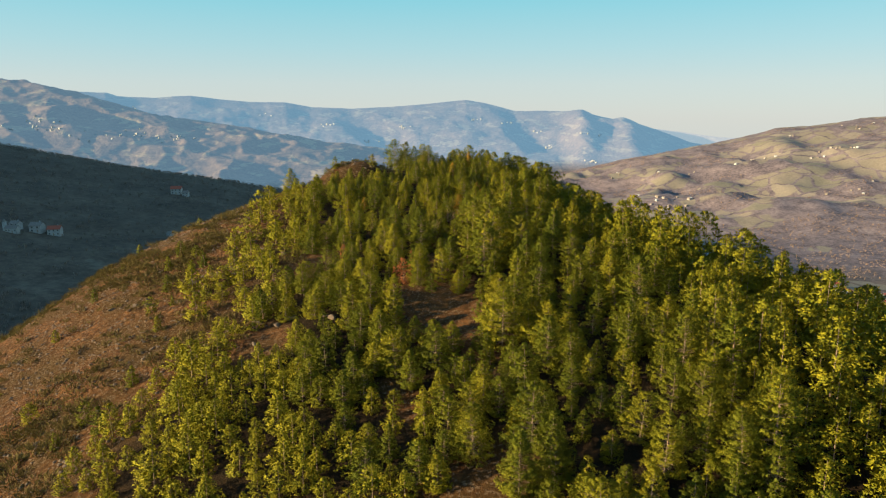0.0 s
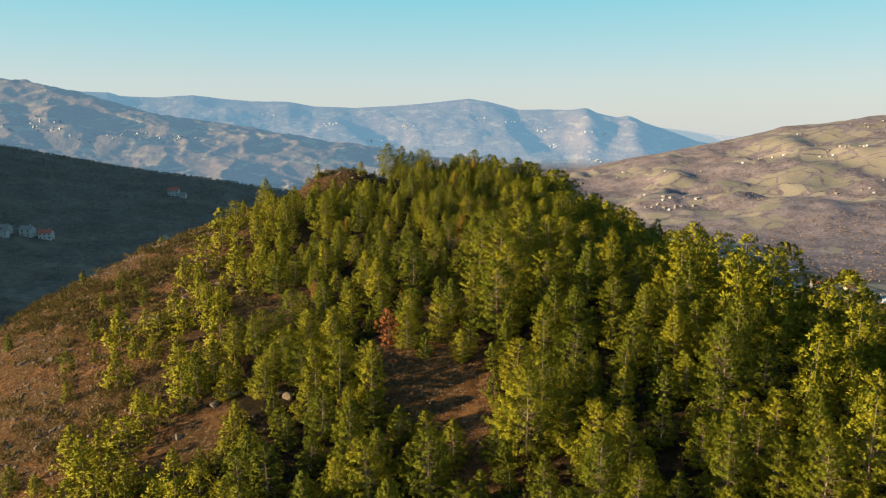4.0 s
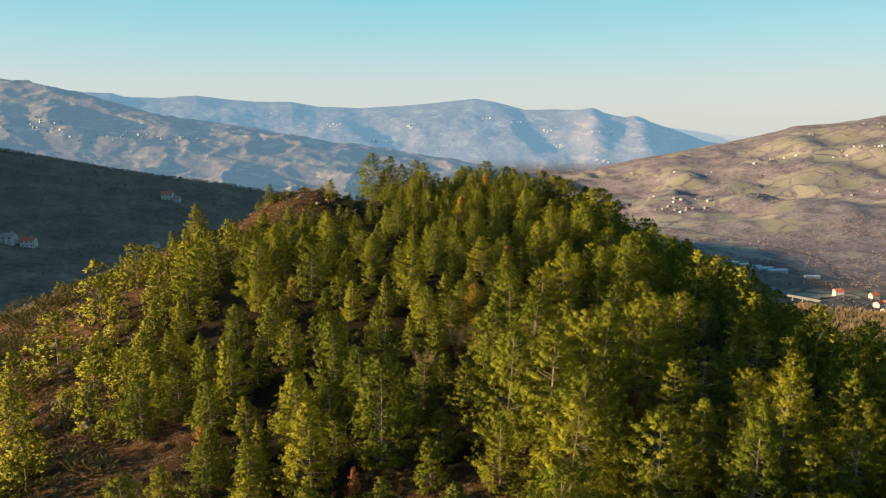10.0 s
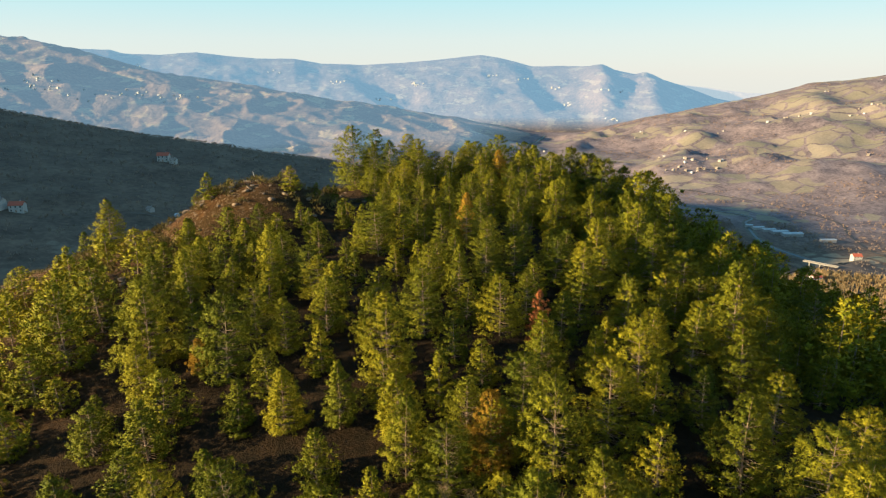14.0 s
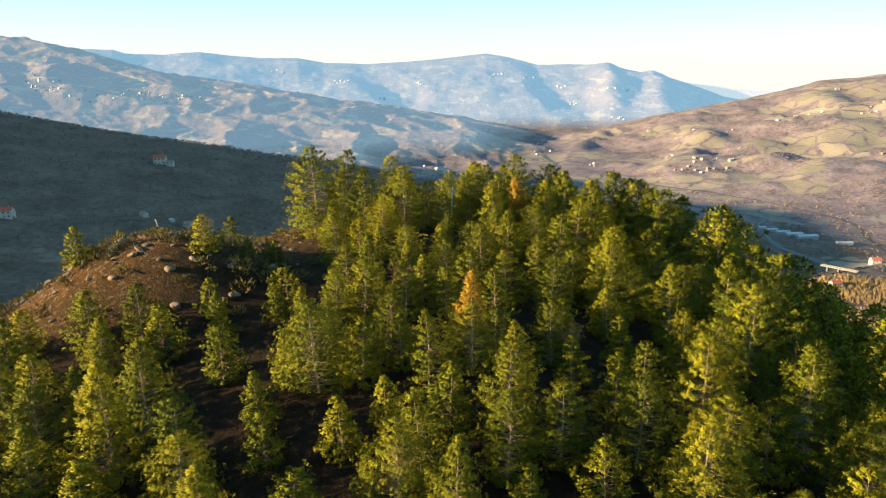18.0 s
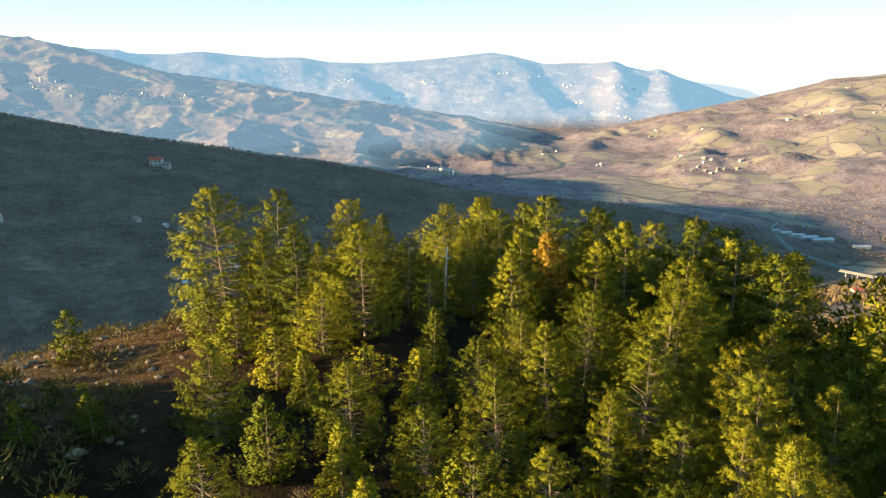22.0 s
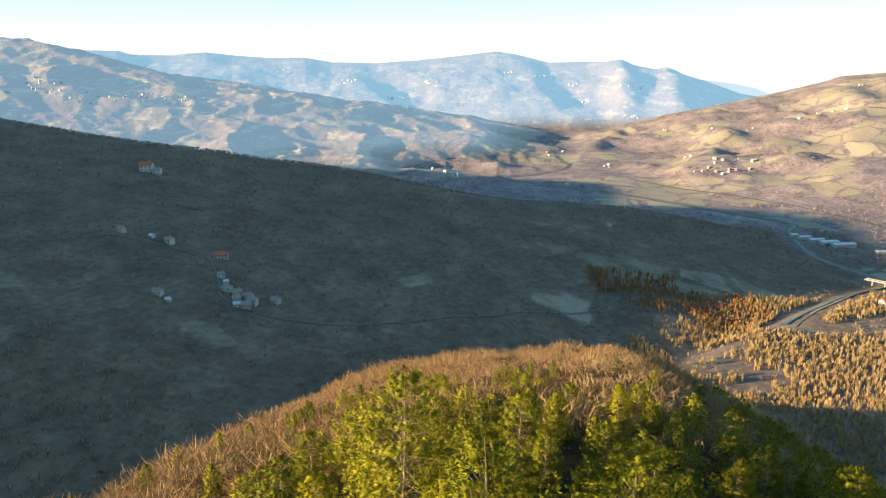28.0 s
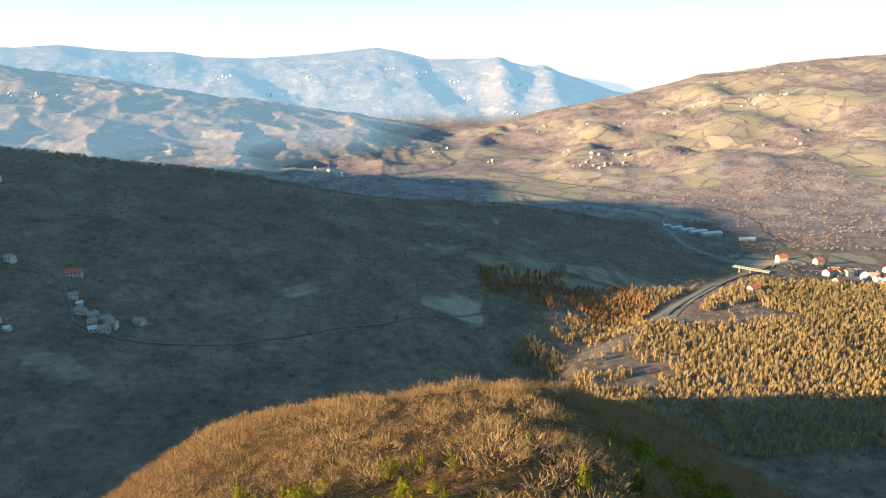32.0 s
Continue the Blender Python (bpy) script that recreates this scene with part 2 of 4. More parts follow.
def leaf_material(name, stops, through=0.25, rough=0.6, per_object=True):
    """Foliage: colour varies from tree to tree and from tuft to tuft."""
    m, N, L, b = material(name, rough)
    b.inputs["Specular IOR Level"].default_value = 0.08
    oi = N.new("ShaderNodeObjectInfo")
    ge = N.new("ShaderNodeNewGeometry")
    vec = coords(N, L)
    big = noise_tex(N, L, vec, 0.35, 3)
    f = math_node(N, L, "MULTIPLY", big, 0.7)
    f = math_node(N, L, "ADD", f, math_node(N, L, "MULTIPLY", ge.outputs["Random Per Island"], 0.3))
    if per_object:
        f = math_node(N, L, "ADD", f, math_node(N, L, "MULTIPLY", math_node(N, L, "SUBTRACT", oi.outputs["Random"], 0.5), 0.35))
    col = ramp(N, L, f, stops)
    L.new(col, b.inputs["Base Color"])
    tr = N.new("ShaderNodeBsdfTranslucent")
    L.new(col, tr.inputs["Color"])
    mx = N.new("ShaderNodeMixShader")
    mx.inputs[0].default_value = through
    L.new(b.outputs[0], mx.inputs[1])
    L.new(tr.outputs[0], mx.inputs[2])
    L.new(mx.outputs[0], N["Material Output"].inputs["Surface"])
    return m


PINE = leaf_material("pine_needles", [(0.2, (0.062, 0.082, 0.007)), (0.5, (0.135, 0.143, 0.010)), (0.8, (0.27, 0.24, 0.014))], 0.05)
RUST = leaf_material("dry_needles", [(0.2, (0.22, 0.075, 0.025)), (0.8, (0.40, 0.16, 0.06))])
OCHRE = leaf_material("yellowing_needles", [(0.2, (0.20, 0.12, 0.015)), (0.8, (0.38, 0.23, 0.03))])
TWIG = leaf_material("bare_twigs", [(0.2, (0.165, 0.101, 0.053)), (0.5, (0.270, 0.176, 0.090)), (0.8, (0.375, 0.259, 0.135))], 0.15, 0.8)
SHRUB = leaf_material("dry_shrub", [(0.2, (0.054, 0.042, 0.015)), (0.5, (0.104, 0.078, 0.024)), (0.8, (0.151, 0.120, 0.035))], 0.15, 0.8)
POPLAR = leaf_material("pale_twigs", [(0.2, (0.323, 0.224, 0.112)), (0.5, (0.448, 0.323, 0.161)), (0.8, (0.556, 0.412, 0.224))], 0.45, 0.8, False)
RUSSET = leaf_material("russet_twigs", [(0.2, (0.22, 0.10, 0.04)), (0.8, (0.42, 0.21, 0.08))], 0.2, 0.8, False)
FARWOOD = leaf_material("far_twigs", [(0.2, (0.15, 0.11, 0.085)), (0.5, (0.24, 0.17, 0.125)), (0.8, (0.34, 0.24, 0.17))], 0.1, 0.9, False)
WOODS = leaf_material("winter_wood", [(0.2, (0.182, 0.143, 0.110)), (0.5, (0.242, 0.187, 0.143)), (0.8, (0.319, 0.242, 0.182))], 0.4, 0.9, False)


def bark_material(name, a, c):
    m, N, L, b = material(name, 0.85)
    vec = coords(N, L)
    n = noise_tex(N, L, vec, 6.0, 5)
    L.new(ramp(N, L, n, [(0.3, a), (0.7, c)]), b.inputs["Base Color"])
    bump(N, L, b, n, 0.5, 0.05)
    return m


BARK = bark_material("pine_bark", (0.16, 0.10, 0.06), (0.36, 0.27, 0.19))
DEADWOOD = bark_material("bleached_wood", (0.40, 0.36, 0.30), (0.62, 0.57, 0.48))


def ground_material():
    m, N, L, b = material("ground_cover", 0.95)
    b.inputs["Specular IOR Level"].default_value = 0.1
    vec = coords(N, L)
    zone = N.new("ShaderNodeAttribute")
    zone.attribute_name = "zone"
    sep = N.new("ShaderNodeSeparateColor")
    L.new(zone.outputs["Color"], sep.inputs[0])
    # stony hill: soil, dry grass, scree
    n1, n2, n3 = noise_tex(N, L, vec, 0.09, 5), noise_tex(N, L, vec, 0.9, 6), noise_tex(N, L, vec, 5.0, 4, 0.7)
    soil = ramp(N, L, n2, [(0.30, (0.039, 0.020, 0.007)), (0.5, (0.110, 0.050, 0.018)), (0.70, (0.247, 0.116, 0.041))])
    grass = ramp(N, L, n3, [(0.3, (0.043, 0.025, 0.009)), (0.7, (0.117, 0.065, 0.019))])
    hill = mix(N, L, ramp(N, L, n1, [(0.42, (0, 0, 0)), (0.6, (1, 1, 1))]), soil, grass)
    stone = ramp(N, L, n3, [(0.3, (0.129, 0.088, 0.053)), (0.7, (0.291, 0.202, 0.121))])
    hill = mix(N, L, ramp(N, L, noise_tex(N, L, vec, 2.3, 3), [(0.55, (0, 0, 0)), (0.62, (0.85, 0.85, 0.85))]), hill, stone)
    # needle litter under the pines, its colour darkened further to deepen the shade there
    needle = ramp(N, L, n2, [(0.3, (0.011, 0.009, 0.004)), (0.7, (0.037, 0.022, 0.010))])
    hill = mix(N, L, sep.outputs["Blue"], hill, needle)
    # countryside: bare woods and meadows
    w1, w2 = noise_tex(N, L, vec, 0.02, 8, 0.7), noise_tex(N, L, vec, 0.12, 4, 0.7)
    wood = ramp(N, L, mix(N, L, 0.45, w1, w2), [(0.36, (0.068, 0.051, 0.039)), (0.5, (0.124, 0.092, 0.067)), (0.64, (0.195, 0.143, 0.098))])
    # woods turn paler and greyer with distance: air haze put into the base colour
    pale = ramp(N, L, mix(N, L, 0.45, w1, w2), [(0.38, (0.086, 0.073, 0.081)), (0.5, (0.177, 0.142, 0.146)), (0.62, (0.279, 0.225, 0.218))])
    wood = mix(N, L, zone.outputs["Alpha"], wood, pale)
    vo = N.new("ShaderNodeTexVoronoi")
    vo.inputs["Scale"].default_value = 0.012
    warp = N.new("ShaderNodeVectorMath")
    warp.operation = "MULTIPLY_ADD"
    nn = N.new("ShaderNodeTexNoise")
    nn.inputs["Scale"].default_value, nn.inputs["Detail"].default_value = 0.006, 3
    L.new(vec, nn.inputs["Vector"])
    L.new(nn.outputs["Color"], warp.inputs[0])
    warp.inputs[1].default_value = (90, 90, 0)
    L.new(vec, warp.inputs[2])
    L.new(warp.outputs[0], vo.inputs["Vector"])
    parcel = N.new("ShaderNodeSeparateColor")
    L.new(vo.outputs["Color"], parcel.inputs[0])
    meadow = ramp(N, L, parcel.outputs["Green"], [(0.0, (0.221, 0.197, 0.154)), (0.4, (0.296, 0.251, 0.199)), (0.7, (0.206, 0.197, 0.144)), (1.0, (0.344, 0.294, 0.233))])
    meadow = mix(N, L, 0.25, meadow, ramp(N, L, w2, [(0.3, (0.12, 0.10, 0.05)), (0.7, (0.40, 0.33, 0.17))]))
    op = math_node(N, L, "ADD", sep.outputs["Green"], math_node(N, L, "MULTIPLY", math_node(N, L, "SUBTRACT", w1, 0.5), 0.7))
    op = math_node(N, L, "ADD", op, math_node(N, L, "MULTIPLY", math_node(N, L, "SUBTRACT", parcel.outputs["Red"], 0.5), 0.3))
    hedge = N.new("ShaderNodeTexVoronoi")
    hedge.feature = "DISTANCE_TO_EDGE"
    hedge.inputs["Scale"].default_value = 0.012
    L.new(warp.outputs[0], hedge.inputs["Vector"])
    op = math_node(N, L, "MULTIPLY", op, ramp(N, L, hedge.outputs["Distance"], [(0.03, (0.2, 0.2, 0.2)), (0.09, (1, 1, 1))]))
    land = mix(N, L, ramp(N, L, op, [(0.35, (0, 0, 0)), (0.66, (0.8, 0.8, 0.8))]), wood, meadow)
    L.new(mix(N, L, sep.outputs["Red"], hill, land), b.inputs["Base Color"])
    hgt = mix(N, L, sep.outputs["Red"], n3, w2)
    bump(N, L, b, hgt, 0.9, 0.6)
    return m


GROUND = ground_material()

# ---- the ground sheet ----


def lines(lo, hi, dense, growth, end_lo, end_hi):
    mid_part = list(np.arange(lo, hi + dense / 2, dense))
    up, s, v = [], dense, mid_part[-1]
    while v < end_hi:
        s *= growth
        v += s
        up.append(min(v, end_hi))
    down, s, v = [], dense, lo
    while v > end_lo:
        s *= growth
        v -= s
        down.append(max(v, end_lo))
    return np.array(down[::-1] + mid_part + up)


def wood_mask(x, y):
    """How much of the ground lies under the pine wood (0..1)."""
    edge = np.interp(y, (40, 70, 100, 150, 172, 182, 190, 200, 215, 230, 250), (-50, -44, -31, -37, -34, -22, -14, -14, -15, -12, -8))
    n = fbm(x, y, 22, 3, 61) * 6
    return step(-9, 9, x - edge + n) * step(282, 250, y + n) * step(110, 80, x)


gx = lines(-95, 75, 1.5, 1.026, -4600, 4600)
gy = lines(45, 330, 1.5, 1.020, -2500, 4750)
X, Y = np.meshgrid(gx, gy)
Z = ground_z(X, Y)
# the far ridge's own finer sheet carries the haze emission; ground dips below it
far_left = left_z(X, Y)
Z -= (22 * step(-240, -150, far_left) + 8 * step(-268, -255, far_left)) * step(2080, 2260, Y) * step(25, 8, Z - EYE - far_left) * step(0.27, 0.22, X / np.maximum(Y, 1)) * step(-0.83, -0.78, X / np.maximum(Y, 1))
nx, ny = len(gx), len(gy)


def gz(x, y):
    """The height of the ground sheet at a place."""
    i, j = min(max(int(np.searchsorted(gx, x)) - 1, 0), nx - 2), min(max(int(np.searchsorted(gy, y)) - 1, 0), ny - 2)
    u, v = (x - gx[i]) / (gx[i + 1] - gx[i]), (y - gy[j]) / (gy[j + 1] - gy[j])
    return float((Z[j, i] * (1 - u) + Z[j, i + 1] * u) * (1 - v) + (Z[j + 1, i] * (1 - u) + Z[j + 1, i + 1] * u) * v)


idx = np.arange(nx * ny).reshape(ny, nx)
quads = np.stack([idx[:-1, :-1], idx[:-1, 1:], idx[1:, 1:], idx[1:, :-1]], -1).reshape(-1, 4)
ground_me = tri_mesh("ground", np.stack([X.ravel(), Y.ravel(), Z.ravel()], 1), quads, True)
hillness = step(-4, 8, hill_z(X, Y) - base_z(X, Y)) * step(700, 420, Y)
open_land = meadow(X, Y)
zone = ground_me.color_attributes.new("zone", "FLOAT_COLOR", "POINT")
# alpha: distance pales the far woods like haze; a little on the bench too
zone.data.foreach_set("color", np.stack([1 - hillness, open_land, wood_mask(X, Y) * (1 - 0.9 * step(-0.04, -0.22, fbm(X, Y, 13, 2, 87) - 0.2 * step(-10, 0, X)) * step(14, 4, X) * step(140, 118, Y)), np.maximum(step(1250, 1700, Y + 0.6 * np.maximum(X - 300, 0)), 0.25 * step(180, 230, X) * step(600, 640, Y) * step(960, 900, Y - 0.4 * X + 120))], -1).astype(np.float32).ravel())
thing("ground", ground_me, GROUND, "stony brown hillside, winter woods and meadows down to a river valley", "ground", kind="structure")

# ---- far mountains ----
MOUNT_AZ = (-46, -33.3, -31.2, -28.4, -26.5, -25.7, -23.1, -20.5, -18.7, -16, -13.2, -11, -7.6, -4.7, -0.2, 1.9, 3.6, 6, 8.3, 11.7, 14.2, 15.8, 18, 20.4, 23, 46)
MOUNT_Z = (230, 186, 164, 159, 155, 132, 128, 144, 125, 108, 110, 77, 66, 78, 109, 128, 105, 55, 55, 47, -5, -23, -78, -149, -189, -230)


MOUNT_VILLAGES = ((-24.9, 0.0124, 6), (-14.9, 0.0036, 3), (-9.8, -0.0085, 7), (-3.2, -0.0145, 8), (-6.4, -0.0343, 7), (2.8, -0.002, 5), (8.1, -0.0201, 4), (9.2, -0.0423, 7),
                  (12.0, -0.0223, 2), (13.4, -0.0246, 2), (5.4, -0.007, 4), (12.7, -0.0624, 6))


def haze_material(name, wood, field, share, haze_glow):
    """Far slopes: winter woods, strips of open fields, blue emission standing in for haze."""
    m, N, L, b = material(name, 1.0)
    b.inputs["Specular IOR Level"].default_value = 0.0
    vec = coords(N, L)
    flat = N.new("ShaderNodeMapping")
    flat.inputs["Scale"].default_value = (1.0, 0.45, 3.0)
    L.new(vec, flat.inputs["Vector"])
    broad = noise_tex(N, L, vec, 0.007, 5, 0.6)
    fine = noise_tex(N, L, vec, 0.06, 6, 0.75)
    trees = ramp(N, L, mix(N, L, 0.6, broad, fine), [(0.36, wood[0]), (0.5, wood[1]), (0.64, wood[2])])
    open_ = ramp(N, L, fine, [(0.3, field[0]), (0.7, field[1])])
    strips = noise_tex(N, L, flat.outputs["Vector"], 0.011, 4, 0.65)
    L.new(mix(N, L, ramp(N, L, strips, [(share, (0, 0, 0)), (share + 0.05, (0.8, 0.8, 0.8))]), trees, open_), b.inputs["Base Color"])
    # air haze painted as blue emission, weaker low down to blend into the ground
    b.inputs["Emission Color"].default_value = (*haze_glow, 1)
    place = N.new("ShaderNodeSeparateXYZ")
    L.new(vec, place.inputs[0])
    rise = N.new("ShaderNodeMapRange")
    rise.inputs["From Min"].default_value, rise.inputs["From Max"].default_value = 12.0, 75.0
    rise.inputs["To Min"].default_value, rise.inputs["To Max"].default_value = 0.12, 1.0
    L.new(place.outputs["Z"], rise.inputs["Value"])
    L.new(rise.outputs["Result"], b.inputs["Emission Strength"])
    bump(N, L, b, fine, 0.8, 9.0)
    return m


def sheet_mesh(name, X, Y, Z):
    k = np.arange(X.size).reshape(X.shape)
    q = np.stack([k[:-1, :-1], k[:-1, 1:], k[1:, 1:], k[1:, :-1]], -1).reshape(-1, 4)
    return tri_mesh(name, np.stack([X.ravel(), Y.ravel(), Z.ravel()], 1), q, True)


az = np.radians(np.linspace(-48, 48, 640))
AZ, RR = np.meshgrid(az, np.linspace(0, 1, 110))
rad = 3650 + 1000 * RR
MX, MY = rad * np.sin(AZ), rad * np.cos(AZ)
deg = np.degrees(AZ)
top = np.interp(deg, MOUNT_AZ, MOUNT_Z) + 3 * fbm(AZ * 3000, 0 * AZ, 120, 4, 71)
belly = np.sin(np.clip(RR, 0, 1) * math.pi)
spur = ridged(AZ * 4200 + 0.3 * rad, rad * 0.6, 620, 2, 77) * 40 + fbm(MX, MY, 150, 4, 78) * 14
for c, tall in ((11.2, 70), (15.0, 50), (4.5, 25), (-9.5, 25)):
    spur = spur + tall * np.exp(-((deg - c - 1.2 * (1 - RR)) / 1.2) ** 2)
MZ = -300 + (top + 300) * RR ** 0.9 + spur * belly ** 0.8 * step(-320, 0, top)
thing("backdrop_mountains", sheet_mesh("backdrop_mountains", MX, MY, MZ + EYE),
      haze_material("far_slopes_haze", ((0.061, 0.051, 0.048), (0.109, 0.079, 0.065), (0.159, 0.114, 0.087)), ((0.159, 0.127, 0.087), (0.217, 0.173, 0.116)), 0.56, (0.060, 0.116, 0.170)),
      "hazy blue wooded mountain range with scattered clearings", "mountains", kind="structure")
AZ, RR = np.meshgrid(np.radians(np.linspace(8, 44, 120)), np.linspace(0, 1, 8))
rad = 4720 + 100 * RR
FZ = -330 + (np.interp(np.degrees(AZ), (8, 16, 18, 20, 22.5, 25, 44), (-120, -62, -72, -92, -120, -128, -150)) + 2.5 * fbm(AZ * 3000, 0 * AZ, 150, 4, 73) + 330) * RR
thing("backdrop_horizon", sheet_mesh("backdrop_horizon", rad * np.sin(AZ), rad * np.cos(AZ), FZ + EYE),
      haze_material("farthest_slopes_haze", ((0.06, 0.05, 0.05), (0.09, 0.07, 0.06), (0.12, 0.09, 0.075)), ((0.12, 0.10, 0.08), (0.15, 0.12, 0.09)), 0.6, (0.145, 0.19, 0.23)),
      "faintest hills on the horizon, pale blue from haze emission", "hills", kind="structure")

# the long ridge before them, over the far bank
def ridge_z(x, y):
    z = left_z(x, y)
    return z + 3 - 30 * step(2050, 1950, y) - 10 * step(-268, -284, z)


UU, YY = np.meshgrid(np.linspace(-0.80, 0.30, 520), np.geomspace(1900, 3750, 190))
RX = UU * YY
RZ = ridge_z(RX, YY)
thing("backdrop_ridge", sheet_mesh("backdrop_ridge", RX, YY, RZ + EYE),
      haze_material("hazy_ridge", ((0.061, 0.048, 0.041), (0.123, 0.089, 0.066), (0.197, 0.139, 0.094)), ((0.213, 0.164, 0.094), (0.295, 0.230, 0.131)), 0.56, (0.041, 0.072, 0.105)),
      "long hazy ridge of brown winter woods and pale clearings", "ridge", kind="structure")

# ---- pines ----


def blades(P, D, size, n, rng, width=0.17, spread=0.85):
    """n narrow needle sprays from each place P towards D."""
    k = len(P)
    P = np.repeat(P, n, 0)
    D = np.repeat(D, n, 0) + rng.normal(0, spread * 0.6, (k * n, 3))
    D /= np.linalg.norm(D, axis=1, keepdims=True)
    s = np.repeat(size, n) * rng.uniform(0.7, 1.2, k * n)
    W = np.cross(D, rng.normal(0, 1, (k * n, 3)))
    W /= np.linalg.norm(W, axis=1, keepdims=True) + 1e-9
    a = P - W * (s * width)[:, None] * 0.6
    m1 = P + D * (s * 0.55)[:, None] + W * (s * width)[:, None]
    tip = P + D * s[:, None]
    V = np.stack([a, m1, tip], 1).reshape(-1, 3)
    return V, np.arange(len(V)).reshape(-1, 3)


def stick(p0, p1, r0, r1, sides=5):
    p0, p1 = np.array(p0, float), np.array(p1, float)
    d = p1 - p0
    d /= np.linalg.norm(d) + 1e-9
    u = np.cross(d, (0.3, 0.8, 0.5))
    u /= np.linalg.norm(u)
    v = np.cross(d, u)
    ang = np.arange(sides) * 2 * math.pi / sides
    ring = np.cos(ang)[:, None] * u + np.sin(ang)[:, None] * v
    V = np.concatenate([p0 + ring * r0, p1 + ring * r1])
    F = []
    for i in range(sides):
        j = (i + 1) % sides
        F += [(i, j, sides + j), (i, sides + j, sides + i)]
    return V, np.array(F)


def join(parts):
    Vs, Fs, n = [], [], 0
    for V, F in parts:
        Vs.append(V)
        Fs.append(F + n)
        n += len(V)
    return np.concatenate(Vs), np.concatenate(Fs)


def tufts(C, O, size, n, rng, width):
    """Needle brushes: n narrow sprays at each place C, fanning out round the way O."""
    k = len(C)
    R = size[:, None, None]
    u = rng.normal(0, 1, (k, n, 3))
    u /= np.linalg.norm(u, axis=2, keepdims=True)
    D = u * 0.95 + O[:, None] * 0.55 + (0, 0, 0.35)
    D /= np.linalg.norm(D, axis=2, keepdims=True)
    P = C[:, None] + u * R * 0.22
    W = np.cross(D, rng.normal(0, 1, u.shape))
    W /= np.linalg.norm(W, axis=2, keepdims=True) + 1e-9
    ln = R * rng.uniform(0.6, 1.15, (k, n, 1))
    wd = ln * width
    V = np.stack([P - W * wd * 0.7, P + D * ln * 0.45 + W * wd, P + D * ln], 2).reshape(-1, 3)
    return V, np.arange(len(V)).reshape(-1, 3), np.repeat(D.reshape(-1, 3), 3, 0)


def pine(seed, R, low, whorls, per, clumps, n, size, shape, width=0.17, wood=True):
    """Trunk and crown of a pine, 1 high: whorls of boughs that carry needle brushes, bent up at their ends, round a dark inner crown."""
    rng = np.random.default_rng(seed)
    bend, ph = rng.normal(0, 0.012, 2), rng.uniform(0, 6.28, 3)
    axis = lambda u: np.array([bend[0] * math.sin(u * 3), bend[1] * math.sin(u * 2.4), u])

    def girth(q, a):
        lop = 1 + 0.12 * math.sin(a + ph[0] + 2 * q) + 0.10 * math.sin(2 * a + ph[1] - 7 * q) + 0.08 * math.sin(9 * q + ph[2])
        return R * min(1, 0.70 + 1.5 * q) * (1 - q) ** shape * lop + 0.022

    sticks = [stick(axis(i / 6) + (0, 0, -0.05 if i == 0 else 0), axis((i + 1) / 6), 0.0115 * (1 - i / 6.5), 0.0115 * (1 - (i + 1) / 6.5), 7) for i in range(6)]
    C, O, S = [], [], []
    for w in range(whorls):
        q = min(max((w + rng.uniform(-0.25, 0.25)) / (whorls - 0.5), 0), 1)
        u = low + (0.965 - low) * q
        even = rng.uniform(0.82, 1.12)
        a0 = rng.uniform(0, 6.28)
        nb = max(4, int(round(per * (1 - 0.4 * q))))
        for kk in range(nb):
            a = a0 + kk * 6.283 / nb + rng.normal(0, 0.25)
            ln = girth(q, a) * even * rng.choice((0.55, 0.8, 0.95, 1.05, 1.25), p=(0.1, 0.2, 0.3, 0.25, 0.15))
            d = np.array([math.cos(a), math.sin(a), -0.05 + 0.60 * q + rng.normal(0, 0.08)])
            d /= np.linalg.norm(d)
            root, side = axis(u), np.array([-math.sin(a), math.cos(a), 0])
            if wood and ln > 0.4 * R:
                sticks.append(stick(root, root + d * ln * 0.62, 0.0038 * (1 - 0.6 * q), 0.0014, 3))
            m = max(2, int(round(clumps * (0.35 + 0.75 * ln / R))))
            for c in range(m):
                f = 1.0 if c == 0 else rng.uniform(0.30, 1.0) ** 0.55
                C.append(root + d * ln * f + (0, 0, 0.20 * ln * f * f) + side * rng.normal(0, 0.30) * ln * f * (c > 0) + (0, 0, rng.normal(0, 0.006)))
                O.append(d)
                S.append(size * rng.uniform(0.75, 1.2) * (1 - 0.25 * q))
    for v in np.linspace(0.90, 0.985, 5):
        C.append(axis(v) + rng.normal(0, 0.006, 3))
        O.append(np.array([0, 0, 1.0]))
        S.append(size * (0.7 - 2.0 * (v - 0.9)))
    V, F, G = tufts(np.array(C), np.array(O), np.array(S), n, rng, width)
    # brushes round off the crown: their sprays face outwards
    out = V * (1, 1, 0) + (0, 0, 0.03)
    out /= np.linalg.norm(out, axis=1, keepdims=True) + 1e-9
    G = G * 0.80 + out * 0.55 + rng.normal(0, 0.15, G.shape) + (0, 0, 0.08)
    G /= np.linalg.norm(G, axis=1, keepdims=True)
    flat = np.cross(V[F[:, 1]] - V[F[:, 0]], V[F[:, 2]] - V[F[:, 0]])
    turn = (flat * G[F].sum(1)).sum(1) < 0
    F[turn] = F[turn][:, ::-1]
    return join(sticks), (V, F), G


